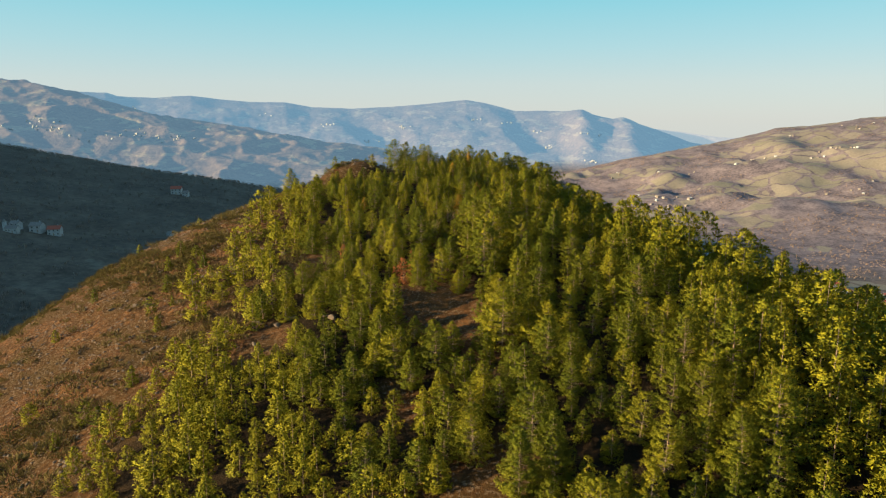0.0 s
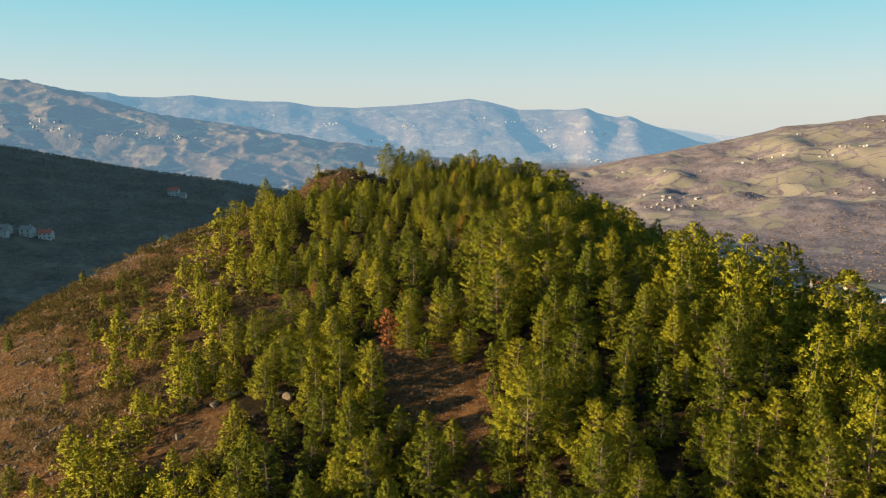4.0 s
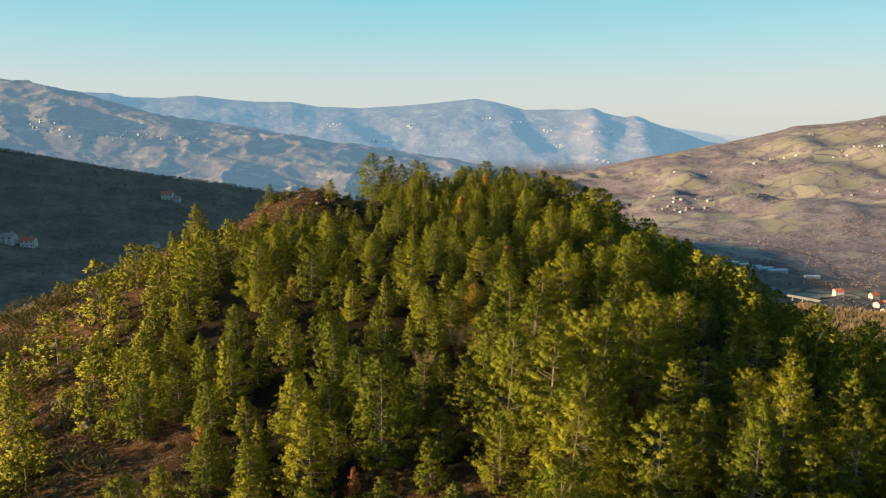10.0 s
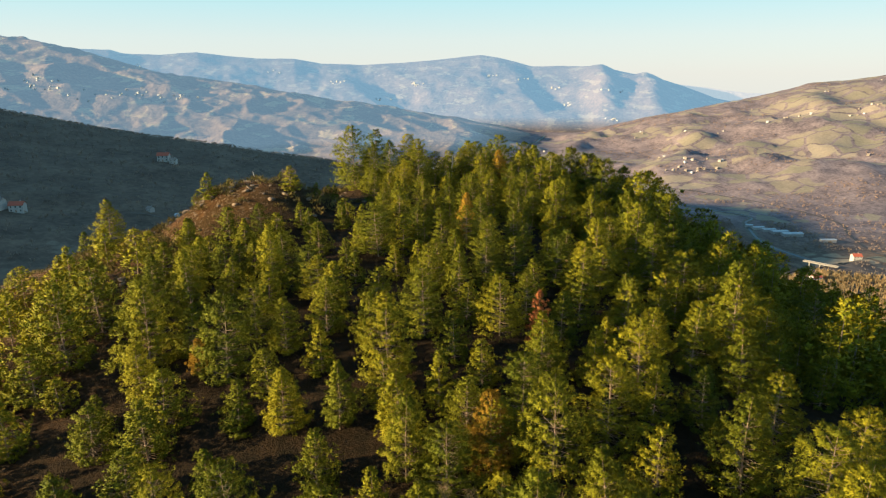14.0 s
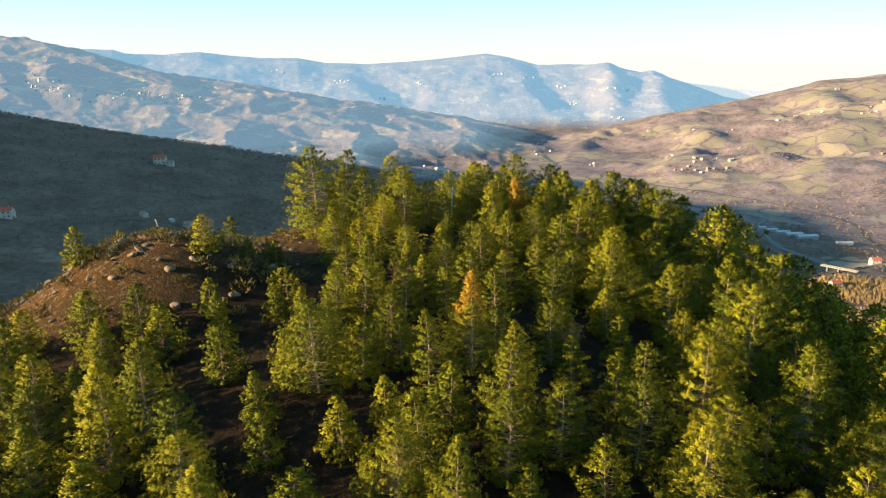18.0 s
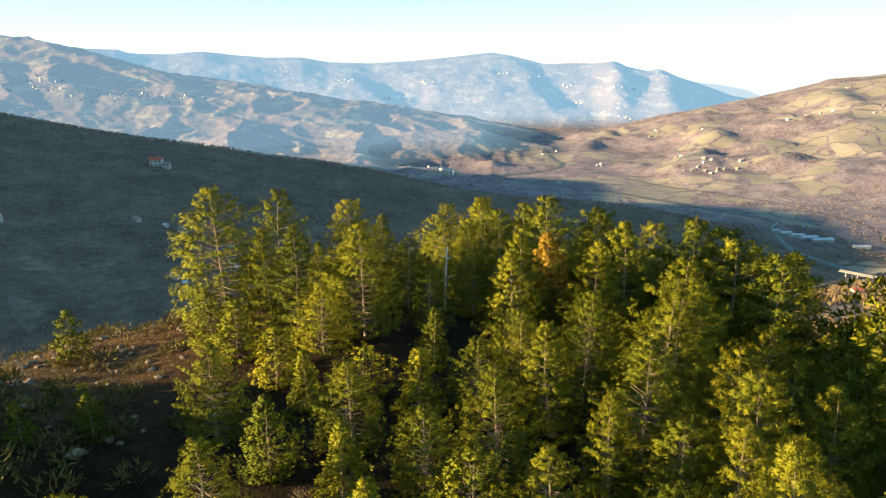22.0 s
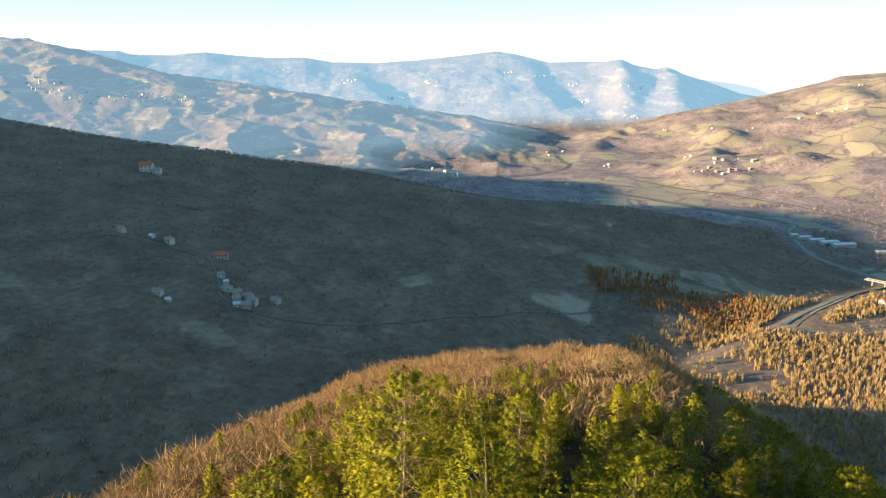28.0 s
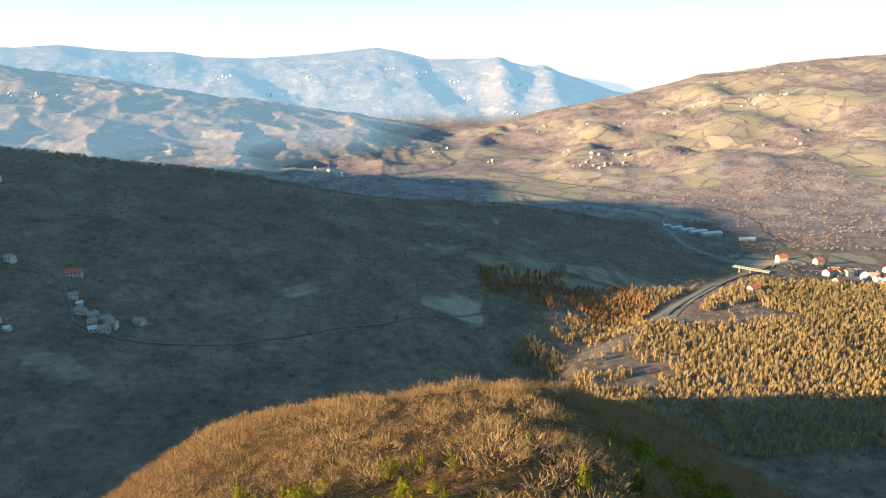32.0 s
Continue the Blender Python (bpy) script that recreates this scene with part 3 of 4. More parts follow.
MATURE = [pine(100 + i, (0.29, 0.32, 0.26, 0.30, 0.33, 0.28)[i], (0.09, 0.05, 0.12, 0.04, 0.07, 0.06)[i], 18, 8, 12, 22, 0.033, (0.68, 0.52, 0.80, 0.60, 0.48, 0.74)[i], 0.112) for i in range(6)]
CREST = [pine(150 + i, (0.30, 0.27, 0.32, 0.29)[i], (0.08, 0.05, 0.11, 0.04)[i], 20, 8, 19, 22, 0.0235, (0.62, 0.76, 0.52, 0.66)[i], 0.105) for i in range(4)]
BUSHY = [pine(300 + i, (0.30, 0.34, 0.27, 0.32)[i], 0.02, 15, 8, 10.5, 13, 0.038, (0.72, 0.58, 0.85, 0.64)[i], 0.215) for i in range(4)]
YOUNG = [pine(200 + i, (0.32, 0.38, 0.30)[i], 0.02, 11, 7, 9, 13, 0.050, (0.74, 0.56, 0.84)[i], 0.20) for i in range(3)]
FAR = [pine(400 + i, (0.31, 0.35, 0.28, 0.33)[i], 0.02, 12, 7, 5.2, 8, 0.060, (0.78, 0.62, 0.92, 0.68)[i], 0.27, False) for i in range(4)]


def make_tree(name, kit, leaf, label, group):
    root = tagged(new(name), label, "tree", group)
    root.empty_display_size = 0.5
    thing("trunk", tri_mesh("trunk", *kit[0], True), BARK, parent=root)
    thing("crown", tri_mesh("crown", *kit[1], True, kit[2]), leaf, parent=root)
    return root


rng = np.random.default_rng(5)
LBL_M = "mature pine with a green and golden needled crown on the hill"
LBL_Y = "small bushy young pine on the stony slope"
mature_src = [make_tree("pine_tree", k, PINE, LBL_M, "pines on the hill") for k in MATURE]
crest_src = [make_tree("pine_tree", k, PINE, "tall dense pine with a golden-green crown on the hilltop", "pines on the hill") for k in CREST]
bushy_src = [make_tree("bushy_pine", k, PINE, "dense green pine with boughs down to the ground", "bushy pines on the flanks") for k in BUSHY]
young_src = [make_tree("young_pine", k, PINE, LBL_Y, "young pines on the slope") for k in YOUNG]


class Mould:
    """Remembers a source tree, so that its first use is the source and the rest are copies."""

    def __init__(self, source):
        self.source, self.base = source, None

    def place(self, x, y, h, wide=1.0):
        m = pose(x, y, gz(x, y) - 0.15, rng.normal(0, 2), rng.normal(0, 2), rng.uniform(0, 360)) @ Matrix.Diagonal((h * wide, h * wide, h, 1))
        if self.base is None:
            self.base = self.source
            self.source.matrix_basis = m
            return self.source
        sc = self.source.scale.copy()
        ob = copy_thing(self.source, m @ Matrix.Diagonal((1 / sc.x, 1 / sc.y, 1 / sc.z, 1)))
        return ob


crest, mature, bushy, young = [Mould(s) for s in crest_src], [Mould(s) for s in mature_src], [Mould(s) for s in bushy_src], [Mould(s) for s in young_src]

# trees of the crest that stand out: x, y, top above the first eye (negative)
CREST_TREES = ((-14.9, 209.4, -6.2), (-12.0, 213.2, -7.0), (-6.3, 213.6, -7.7), (-4.4, 205.3, -7.8), (13.2, 220.3, -9.6), (15.6, 204.9, -9.8),
               (11.0, 195.0, -11.1), (6.8, 197.0, -11.0), (5.5, 187.7, -12.5), (-7.6, 186.4, -12.0), (-6.7, 170.7, -11.0), (-3.0, 177.2, -14.2),
               (23.6, 193.6, -15.5), (17.2, 198.0, -12.8), (-43.3, 185.6, -13.4), (7.2, 156.2, -16.8), (16.3, 159.2, -17.0), (-11.2, 161.3, -17.6),
               (5.1, 171.5, -15.0), (27.9, 140.6, -22.0), (2.1, 140.2, -18.7), (16.9, 141.7, -19.0), (8.9, 216.9, -8.4), (3.9, 231.9, -11.2),
               (-0.6, 242.3, -13.8), (-9.0, 206.0, -8.0), (38.7, 169.1, -19.5), (-21.6, 179.3, -12.7))
spots = []
for x, y, top_z in CREST_TREES:
    h = min(max(top_z + EYE - gz(x, y), 4.5), 12.5)
    crest[rng.integers(4)].place(x, y, h, 1.1 if h > 8 else 1.25)
    spots.append((x, y))


cell = {}


def try_spot(x, y, gap):
    i, j = int(x // 4), int(y // 4)
    for a in (i - 1, i, i + 1):
        for c in (j - 1, j, j + 1):
            for px, py in cell.get((a, c), ()):
                if (px - x) ** 2 + (py - y) ** 2 < gap * gap:
                    return False
    cell.setdefault((i, j), []).append((x, y))
    return True


for x, y in spots:
    try_spot(x, y, 0.1)
wooded = []
n = 26000
cx, cy = rng.uniform(-60, 100, n), rng.uniform(40, 288, n)
inside = wood_mask(cx, cy)
vigour, gaps = fbm(cx, cy, 30, 2, 83), fbm(cx, cy, 13, 2, 87)
chance, spread = rng.random((n, 2)), rng.uniform(0.52, 1.30, n)
for x, y, wm, size, gap, (c0, c1), grow in zip(cx, cy, inside, vigour, gaps, chance, spread):
    if ((x + 25) / 14) ** 2 + ((y - 192) / 11) ** 2 < 1 or (-24 < x < -13 and 196 < y < 204) or (abs(x + 6.3) < 2.2 and 97 < y < 106):
        continue
    if c0 > wm or (y > 190 and x < -12 and c1 < 0.75) or (y > 236 and c1 < 0.35) or (x < -13 and 174 < y < 200 and c1 < 0.5):
        continue
    tall = 6.4 + 1.4 * size + 2.4 * math.exp(-((y - 212) / 22) ** 2) * (1 if x > -16 else 0.2) + (1.2 if x > 25 and y < 120 else 0)
    if x < 6 and y < 150:
        tall *= 0.74
    if y > 212 and x < -4 - 0.4 * (y - 212) * (y < 232):
        tall *= 0.6
    elif y > 222 and x < 0:
        tall *= 0.75
    if y > 190 and x < -12:
        tall *= 0.45
    if y > 236:
        tall = min(tall, 5.0) * (0.85 if y > 255 else 1)
    tall *= grow
    crest_top = np.interp(y, (125, 150, 170, 190, 205, 230, 250), (-14, -12.5, -11.5, -10.8, -8.6, -10.0, -13)) - 3.4 * c1 - 0.15 * max(x - 22, 0)
    if 110 < y < 236:
        tall *= 1.15
    if y > 125:
        tall = min(tall, max(crest_top + EYE - gz(x, y), 2.4 + 1.6 * c0))
    if ((x - 34) / 14) ** 2 + ((y - 128) / 22) ** 2 < 1 and c1 < 0.72:
        continue
    if x < 8 and y < 125 and gap < (-0.14 if x < -6 else -0.38):
        continue
    if try_spot(x, y, (3.0 if tall > 5 else 2.1) * (1.38 if y > 110 else 1.1) * (0.8 + 0.45 * c1)):
        drop = EYE - gz(x, y) - tall
        ahead = min(max(1.5 * abs(x), 1.6 * drop), y)
        wooded.append((math.hypot(x, ahead, drop) + (25 if x > 45 else 0), x, y, tall))
for _ in range(420):
    x, y = rng.uniform(50, 100), rng.uniform(258, 345)
    if try_spot(x, y, 2.6):
        wooded.append((200, x, y, rng.uniform(2.5, 5.5)))
# the nearest are trees of their own, the rest one wood
wooded.sort()
n_tall = n_bushy = n_small = 0
rest = []
for _, x, y, tall in wooded:
    broad = rng.uniform(0.95, 1.25) * (1.12 if tall < 5 else 1.0)
    if tall > 4.6 and n_tall < 265:
        (crest[rng.integers(4)] if n_tall < 45 else mature[rng.integers(6)]).place(x, y, tall, broad)
        n_tall += 1
    elif tall > 3.4 and n_bushy < 296:
        bushy[rng.integers(4)].place(x, y, tall, broad)
        n_bushy += 1
    elif tall <= 3.4 and n_small < 60:
        young[rng.integers(3)].place(x, y, tall, broad)
        n_small += 1
    else:
        rest.append((x, y, gz(x, y) - 0.2, tall, tall * broad))
tries, n_slope = rng.uniform(0, 1, (900, 3)), 0
tx, ty = -85 + 125 * tries[:, 0], 55 + 275 * tries[:, 1]
for x, y, wm, c in zip(tx, ty, wood_mask(tx, ty), tries[:, 2]):
    dens = (0.42 + 0.3 * (y < 130)) * (1 - wm) * (1 if y < 215 else 0.5) * (0.35 if x < -55 else 1)
    if 285 < y < 318 and -22 < x < 30:
        dens = 0.55
    if c > dens or n_slope > 175 or not try_spot(x, y, 3.0):
        continue
    young[rng.integers(3)].place(x, y, rng.uniform(1.4, 3.8), rng.uniform(1.0, 1.3))
    n_slope += 1
for _ in range(46):
    x, y = rng.uniform(-26, 18), rng.uniform(290, 313)
    if try_spot(x, y, 1.6):
        young[rng.integers(3)].place(x, y, rng.uniform(1.2, 3.2), rng.uniform(0.95, 1.25))
for x, y, h in ((-22.5, 193.0, 1.7), (-20.7, 193.5, 1.3), (-29.5, 192.5, 1.6), (-33.8, 192.0, 2.0), (-16.2, 193.5, 2.0), (-18.2, 194.0, 1.5), (-15.0, 192.0, 2.4)):
    young[rng.integers(3)].place(x, y, h, 1.2)
rest = np.array(rest)
picks = rng.integers(0, 4, len(rest))
V, F = scatter([k[1] for k in FAR], rest[:, :3], rest[:, 3], rest[:, 4], np.random.default_rng(9), picks)
facing, _ = scatter([(k[2], k[1][1]) for k in FAR], rest[:, :3] * 0, np.ones(len(rest)), np.ones(len(rest)), np.random.default_rng(9), picks)
grove = thing("pine_wood", tri_mesh("pine_wood", V, F, True, facing), PINE, "dense pine wood covering the hill's flanks", "pine wood", kind="stuff")
V, F = scatter([k[0] for k in FAR], rest[:, :3], rest[:, 3], rest[:, 4], np.random.default_rng(9), picks)
thing("trunks", tri_mesh("trunks", V, F, True), BARK, parent=grove, kind="stuff")

# the rust-red dead pine, yellowing pines, the bleached snag
dead = make_tree("dead_pine", YOUNG[1], RUST, "dead young pine with rust-red dry needles", "")
Mould(dead).place(-6.3, 103.1, 4.4, 0.85)
for x, y, h in ((14.7, 119.5, 3.4), (-18.8, 121.5, 2.6), (-5.6, 114.7, 2.4), (7.8, 152.1, 4.6)):
    Mould(make_tree("dead_pine", YOUNG[int(y) % 3], RUST, "dying young pine with sparse rust-brown needles", "")).place(x, y, h, 0.8)
for x, y, h in ((8.5, 214.0, 9.0), (-18.0, 150.0, 3.2), (20.0, 222.0, 6.5), (2.5, 178.0, 5.5), (3.5, 137.5, 5.0)):
    tree = make_tree("pine_tree", MATURE[int(x) % 6], OCHRE, "pine with yellowing needles among green pines", "pines on the hill")
    Mould(tree).place(x, y, h)


def snag(x, y, h):
    root = tagged(new("dead_tree"), "bleached bare dead tree trunk with broken stubs", "tree")
    root.location = (x, y, gz(x, y))
    sticks = [stick((0, 0, -0.3), (0.1, 0, h * 0.55), 0.13, 0.1, 8), stick((0.1, 0, h * 0.55), (0.25, 0.05, h), 0.1, 0.05, 8)]
    thing("trunk", tri_mesh("trunk", *join(sticks), True), DEADWOOD, parent=root)
    for u, a, ln in ((0.80, 0.2, 0.5), (0.82, 3.3, 0.5), (0.62, 3.0, 0.8), (0.5, 0.6, 0.7), (0.92, 2.9, 0.25)):
        p = np.array((0.1 + 0.3 * max(0, u - 0.55), 0, h * u))
        thing("branch", tri_mesh("branch", *stick(p, p + (math.cos(a) * ln, math.sin(a) * ln, 0.2), 0.04, 0.02, 5)), DEADWOOD, parent=root)


snag(0.5, 213.8, 5.2)

# ---- bare shrubs and trees ----


def broom(seed, n, spread, width, low=0.0):
    """A bare bush: n thin twigs fanning up from the base, 1 high."""
    rg = np.random.default_rng(seed)
    a = rg.uniform(0, 6.283, n)
    r = np.sqrt(rg.uniform(0, 1, n)) * spread
    hh = rg.uniform(0.65, 1.0, n) * (1 - 0.35 * (r / spread) ** 2)
    b = rg.uniform(low, max(low + 0.05, 0.45), n)
    tip = np.c_[np.cos(a) * r, np.sin(a) * r, hh]
    root = np.c_[np.cos(a) * r * 0.25, np.sin(a) * r * 0.25, b * hh]
    mid = root * 0.45 + tip * 0.55 + rg.normal(0, 0.03, (n, 3))
    w = rg.normal(0, 1, (n, 3)) * (1, 1, 0.2)
    w /= np.linalg.norm(w, axis=1, keepdims=True)
    V = np.stack([root, mid + w * width, tip, mid - w * width], 1).reshape(-1, 3)
    i = np.arange(n) * 4
    return V, np.concatenate([np.c_[i, i + 1, i + 2], np.c_[i, i + 2, i + 3]])


def bare_tree_kit(seed):
    """A leafless tree, 1 high: stem and limbs, and a haze of twigs."""
    rg = np.random.default_rng(seed)
    sticks, P, D = [stick((0, 0, -0.05), (0.01, 0, 0.45), 0.009, 0.006, 6)], [], []
    for k in range(9):
        a, u = k * 2.4 + rg.normal(0, 0.3), rg.uniform(0.15, 0.45)
        end = np.array([math.cos(a) * rg.uniform(0.2, 0.38), math.sin(a) * rg.uniform(0.2, 0.38), rg.uniform(0.7, 0.98)])
        root = np.array([0, 0, u])
        sticks.append(stick(root, end, 0.004, 0.0012, 4))
        for f in rg.uniform(0.35, 1.0, 16):
            P.append(root + (end - root) * f)
            D.append((end - root) * 0.6 + rg.normal(0, 0.4, 3) + (0, 0, 0.2))
    tw = blades(np.array(P), np.array(D), np.full(len(P), 0.17), 12, rg, 0.008, 1.0)
    return join(sticks), tw


def thicket(seed, n, spread, width, length):
    """A bare bush, 1 high: a dome of short thin twigs that lean up and outwards."""
    rg = np.random.default_rng(seed)
    a, r = rg.uniform(0, 6.283, n), np.sqrt(rg.uniform(0, 1, n)) * spread
    z = rg.uniform(0.02, 1, n) ** 0.8 * np.sqrt(np.maximum(1 - 0.8 * (r / spread) ** 2, 0.1)) * (1 - 0.7 * length)
    P = np.c_[np.cos(a) * r, np.sin(a) * r, z]
    D = np.c_[np.cos(a) * r, np.sin(a) * r, 0 * r] * 0.7 / spread + rg.normal(0, 0.35, (n, 3)) + (0, 0, 0.9)
    D /= np.linalg.norm(D, axis=1, keepdims=True)
    w = np.cross(D, rg.normal(0, 1, (n, 3)))
    w *= width / (np.linalg.norm(w, axis=1, keepdims=True) + 1e-9)
    ln = length * rg.uniform(0.6, 1.2, (n, 1))
    return np.stack([P - w, P + w, P + D * ln], 1).reshape(-1, 3), np.arange(3 * n).reshape(-1, 3)


BARE = [bare_tree_kit(500 + i) for i in range(3)]
BROOMS = [thicket(600 + i, 64, 0.58, 0.014, 0.40) for i in range(5)]
SHRUBS = [thicket(620 + i, 60, 0.70, 0.050, 0.42) for i in range(5)]
THIN = [broom(640 + i, 14, 0.14, 0.009, 0.03) for i in range(6)]
BLOT = [broom(660 + i, 5, 0.40, 0.075) for i in range(5)]

bare_src = []
for k in BARE:
    root = tagged(new("bare_tree"), "leafless brown tree with fine twigs", "tree", "bare trees beyond the hill top")
    thing("trunk", tri_mesh("trunk", *k[0], True), BARK, parent=root)
    thing("crown", tri_mesh("crown", *k[1]), TWIG, parent=root)
    bare_src.append(Mould(root))
for x, y, h in ((4.0, 130.0, 4.2), (6.5, 131.0, 4.0), (1.5, 132.0, 3.6), (-1.3, 128.8, 3.2), (10.4, 124.3, 3.6), (15.9, 119.3, 3.4), (12.5, 122.0, 3.0), (-3.0, 184.5, 3.2), (9.0, 176.0, 3.0), (-20.5, 190.0, 2.6), (-25.0, 199.0, 2.2)):
    bare_src[rng.integers(3)].place(x, y, h)
count = 0
for _ in range(900):
    x, y = rng.uniform(-40, 45), rng.uniform(262, 345)
    if (abs(x + 4) < 20 and abs(y - 300) < 11) or count >= 60 or not try_spot(x, y, 2.2):
        continue
    bare_src[rng.integers(3)].place(x, y, rng.uniform(1.6, 2.9), rng.uniform(1.1, 1.5))
    count += 1

# brush beyond, on the shoulder of the hill
xs, ys = rng.uniform(-70, 250, 14000), rng.uniform(258, 640, 14000)
ok = (ys < 470) | (rng.random(14000) < 0.5)
ok &= ~((np.abs(xs + 4) < 18) & (np.abs(ys - 302) < 7))
ok &= (hill_z(xs, ys) - base_z(xs, ys)) > -4
ok &= ~((xs > 50) & (ys < 350) & (rng.random(14000) < 0.6))
xs, ys = xs[ok], ys[ok]
hh = rng.uniform(0.35, 1.0, len(xs)) * np.where(ys < 350, 3.0, 4.0) * (1 + 0.45 * fbm(xs, ys, 12, 2, 89))
V, F = scatter(BROOMS, np.c_[xs, ys, ground_z(xs, ys) - 0.1], hh, hh * np.where(ys < 350, 1.4, 1.0), rng)
thing("brush", tri_mesh("brush", V, F), TWIG, "dense bare golden-brown brushwood on the hill's shoulder", "brush", kind="stuff")

# low shrubs of the stony slope
xs, ys = rng.uniform(-120, 30, 22000), rng.uniform(50, 300, 22000)
dens = (1 - wood_mask(xs, ys)) * np.clip(0.35 + 0.6 * fbm(xs, ys, 14, 2, 91), 0.05, 1)
ok = rng.random(22000) < dens
xs, ys = xs[ok], ys[ok]
near_knob = rng.normal(0, 1, (120, 2)) * (8, 4.5) + (-24, 191)
xs, ys = np.r_[xs, near_knob[:, 0]], np.r_[ys, near_knob[:, 1]]
hh = rng.uniform(0.45, 1.7, len(xs)) * np.where(ys > 180, 0.7, 1.0)
V, F = scatter(SHRUBS, np.c_[xs, ys, ground_z(xs, ys) - 0.05], hh, hh * 1.3, rng)
thing("shrubs", tri_mesh("shrubs", V, F), SHRUB, "low dry brown shrubs and grass tufts on stony ground", "shrubs", kind="stuff")


# ---- woods of the valley and the far slopes ----


def woods(name, temps, n, xr, yr, hr, mat, label, keep, wide=1.0):
    xs, ys = rng.uniform(*xr, n), rng.uniform(*yr, n)
    ok = keep(xs, ys)
    xs, ys = xs[ok], ys[ok]
    hh = rng.uniform(*hr, len(xs))
    V, F = scatter(temps, np.c_[xs, ys, ground_z(xs, ys) - 0.3], hh, hh * wide, rng)
    thing(name, tri_mesh(name, V, F), mat, label, "woods", kind="stuff")


def off_river(xs, ys, gap):
    d = np.full(len(xs), 1e9)
    for (ax, ay), (bx, by) in zip(RIVER[:-1], RIVER[1:]):
        t = np.clip(((xs - ax) * (bx - ax) + (ys - ay) * (by - ay)) / ((bx - ax) ** 2 + (by - ay) ** 2), 0, 1)
        d = np.minimum(d, np.hypot(xs - ax - t * (bx - ax), ys - ay - t * (by - ay)))
    return d > gap


woods("valley_wood", THIN, 20000, (130, 700), (590, 960), (6.5, 10.5), POPLAR, "pale golden leafless trees of the valley floor",
      lambda a, c: off_river(a, c, 22) & (fbm(a, c, 60, 3, 95) > -0.6) & (c < 890 + 0.75 * (a - 250)))
woods("river_wood", THIN, 1300, (140, 330), (850, 985), (7, 12), RUSSET, "russet leafless trees by the river",
      lambda a, c: off_river(a, c, 24) & (fbm(a, c, 70, 2, 96) > 0.0))
woods("slope_wood", BLOT, 46000, (-1050, 650), (330, 1420), (3.5, 7.0), WOODS, "leafless brown-grey wood on the shaded hillside",
      lambda a, c: (meadow(a, c) < 0.3) & ((np.abs(c - 1330) < 70) | (rng.random(len(a)) < 0.28) | (c < 620)) & off_river(a, c, 28) & (base_z(a, c) > hill_z(a, c) - 3) & (base_z(a, c) > -291), 1.3)
woods("far_wood", BLOT, 28000, (-250, 2600), (1150, 3400), (4, 7), FARWOOD, "brown woods and hedges on the sunlit slopes",
      lambda a, c: (meadow(a, c) < 0.45) & off_river(a, c, 40) & ((a > 0.12 * c + 200) | ((c < 2000) & (c > 1480) & (a > -250))) & (fbm(a, c, 150, 3, 99) > -0.3), 1.5)

# ---- river ----


def ribbon(points, width, lift, samples=14):
    """A strip along a smooth line over the ground, as a mesh."""
    pts = [np.array(p, float) for p in points]
    line = []
    for i in range(len(pts) - 1):
        p0, p1, p2, p3 = pts[max(i - 1, 0)], pts[i], pts[i + 1], pts[min(i + 2, len(pts) - 1)]
        for s in range(samples):
            t = s / samples
            line.append(0.5 * (2 * p1 + (p2 - p0) * t + (2 * p0 - 5 * p1 + 4 * p2 - p3) * t * t + (3 * p1 - p0 - 3 * p2 + p3) * t ** 3))
    line.append(pts[-1])
    line = np.array(line)
    d = np.gradient(line, axis=0)
    nrm = np.c_[-d[:, 1], d[:, 0]] / (np.linalg.norm(d, axis=1, keepdims=True) + 1e-9)
    w = width * (1 + 0.25 * fbm(np.arange(len(line)) * 1.0, np.zeros(len(line)), 9, 2, 5))[:, None] / 2
    a, c = line - nrm * w, line + nrm * w
    V = np.empty((len(line) * 2, 3))
    V[0::2, :2], V[1::2, :2] = a, c
    V[:, 2] = ground_z(V[:, 0], V[:, 1]) + lift
    i = np.arange(len(line) - 1) * 2
    return V, np.c_[i, i + 1, i + 3, i + 2]


wat, N, L, b = material("river_water", 0.5)
b.inputs["Base Color"].default_value = (0.05, 0.085, 0.10, 1)
b.inputs["Specular IOR Level"].default_value = 0.3
bump(N, L, b, noise_tex(N, L, coords(N, L), 0.4, 3), 0.15, 0.2)
gra, N, L, b = material("river_gravel", 0.95)
L.new(ramp(N, L, noise_tex(N, L, coords(N, L), 0.08, 6), [(0.3, (0.08, 0.072, 0.06)), (0.7, (0.17, 0.15, 0.12))]), b.inputs["Base Color"])
V, F = ribbon(RIVER, 19, 0.5)
thing("river_bank", tri_mesh("river_bank", V, F, True), gra, "pale gravel banks along the river", "riverbank", kind="structure")
V, F = ribbon(RIVER, 5.5, 0.9)
thing("river", tri_mesh("river", V, F, True), wat, "blue-grey river winding through the valley", "river", kind="structure")

# ---- houses ----


def plain(name, a, c, rough=0.85, scale=0.6):
    m, N, L, b = material(name, rough)
    n = noise_tex(N, L, coords(N, L), scale, 6, 0.7)
    L.new(ramp(N, L, n, [(0.3, a), (0.7, c)]), b.inputs["Base Color"])
    return m


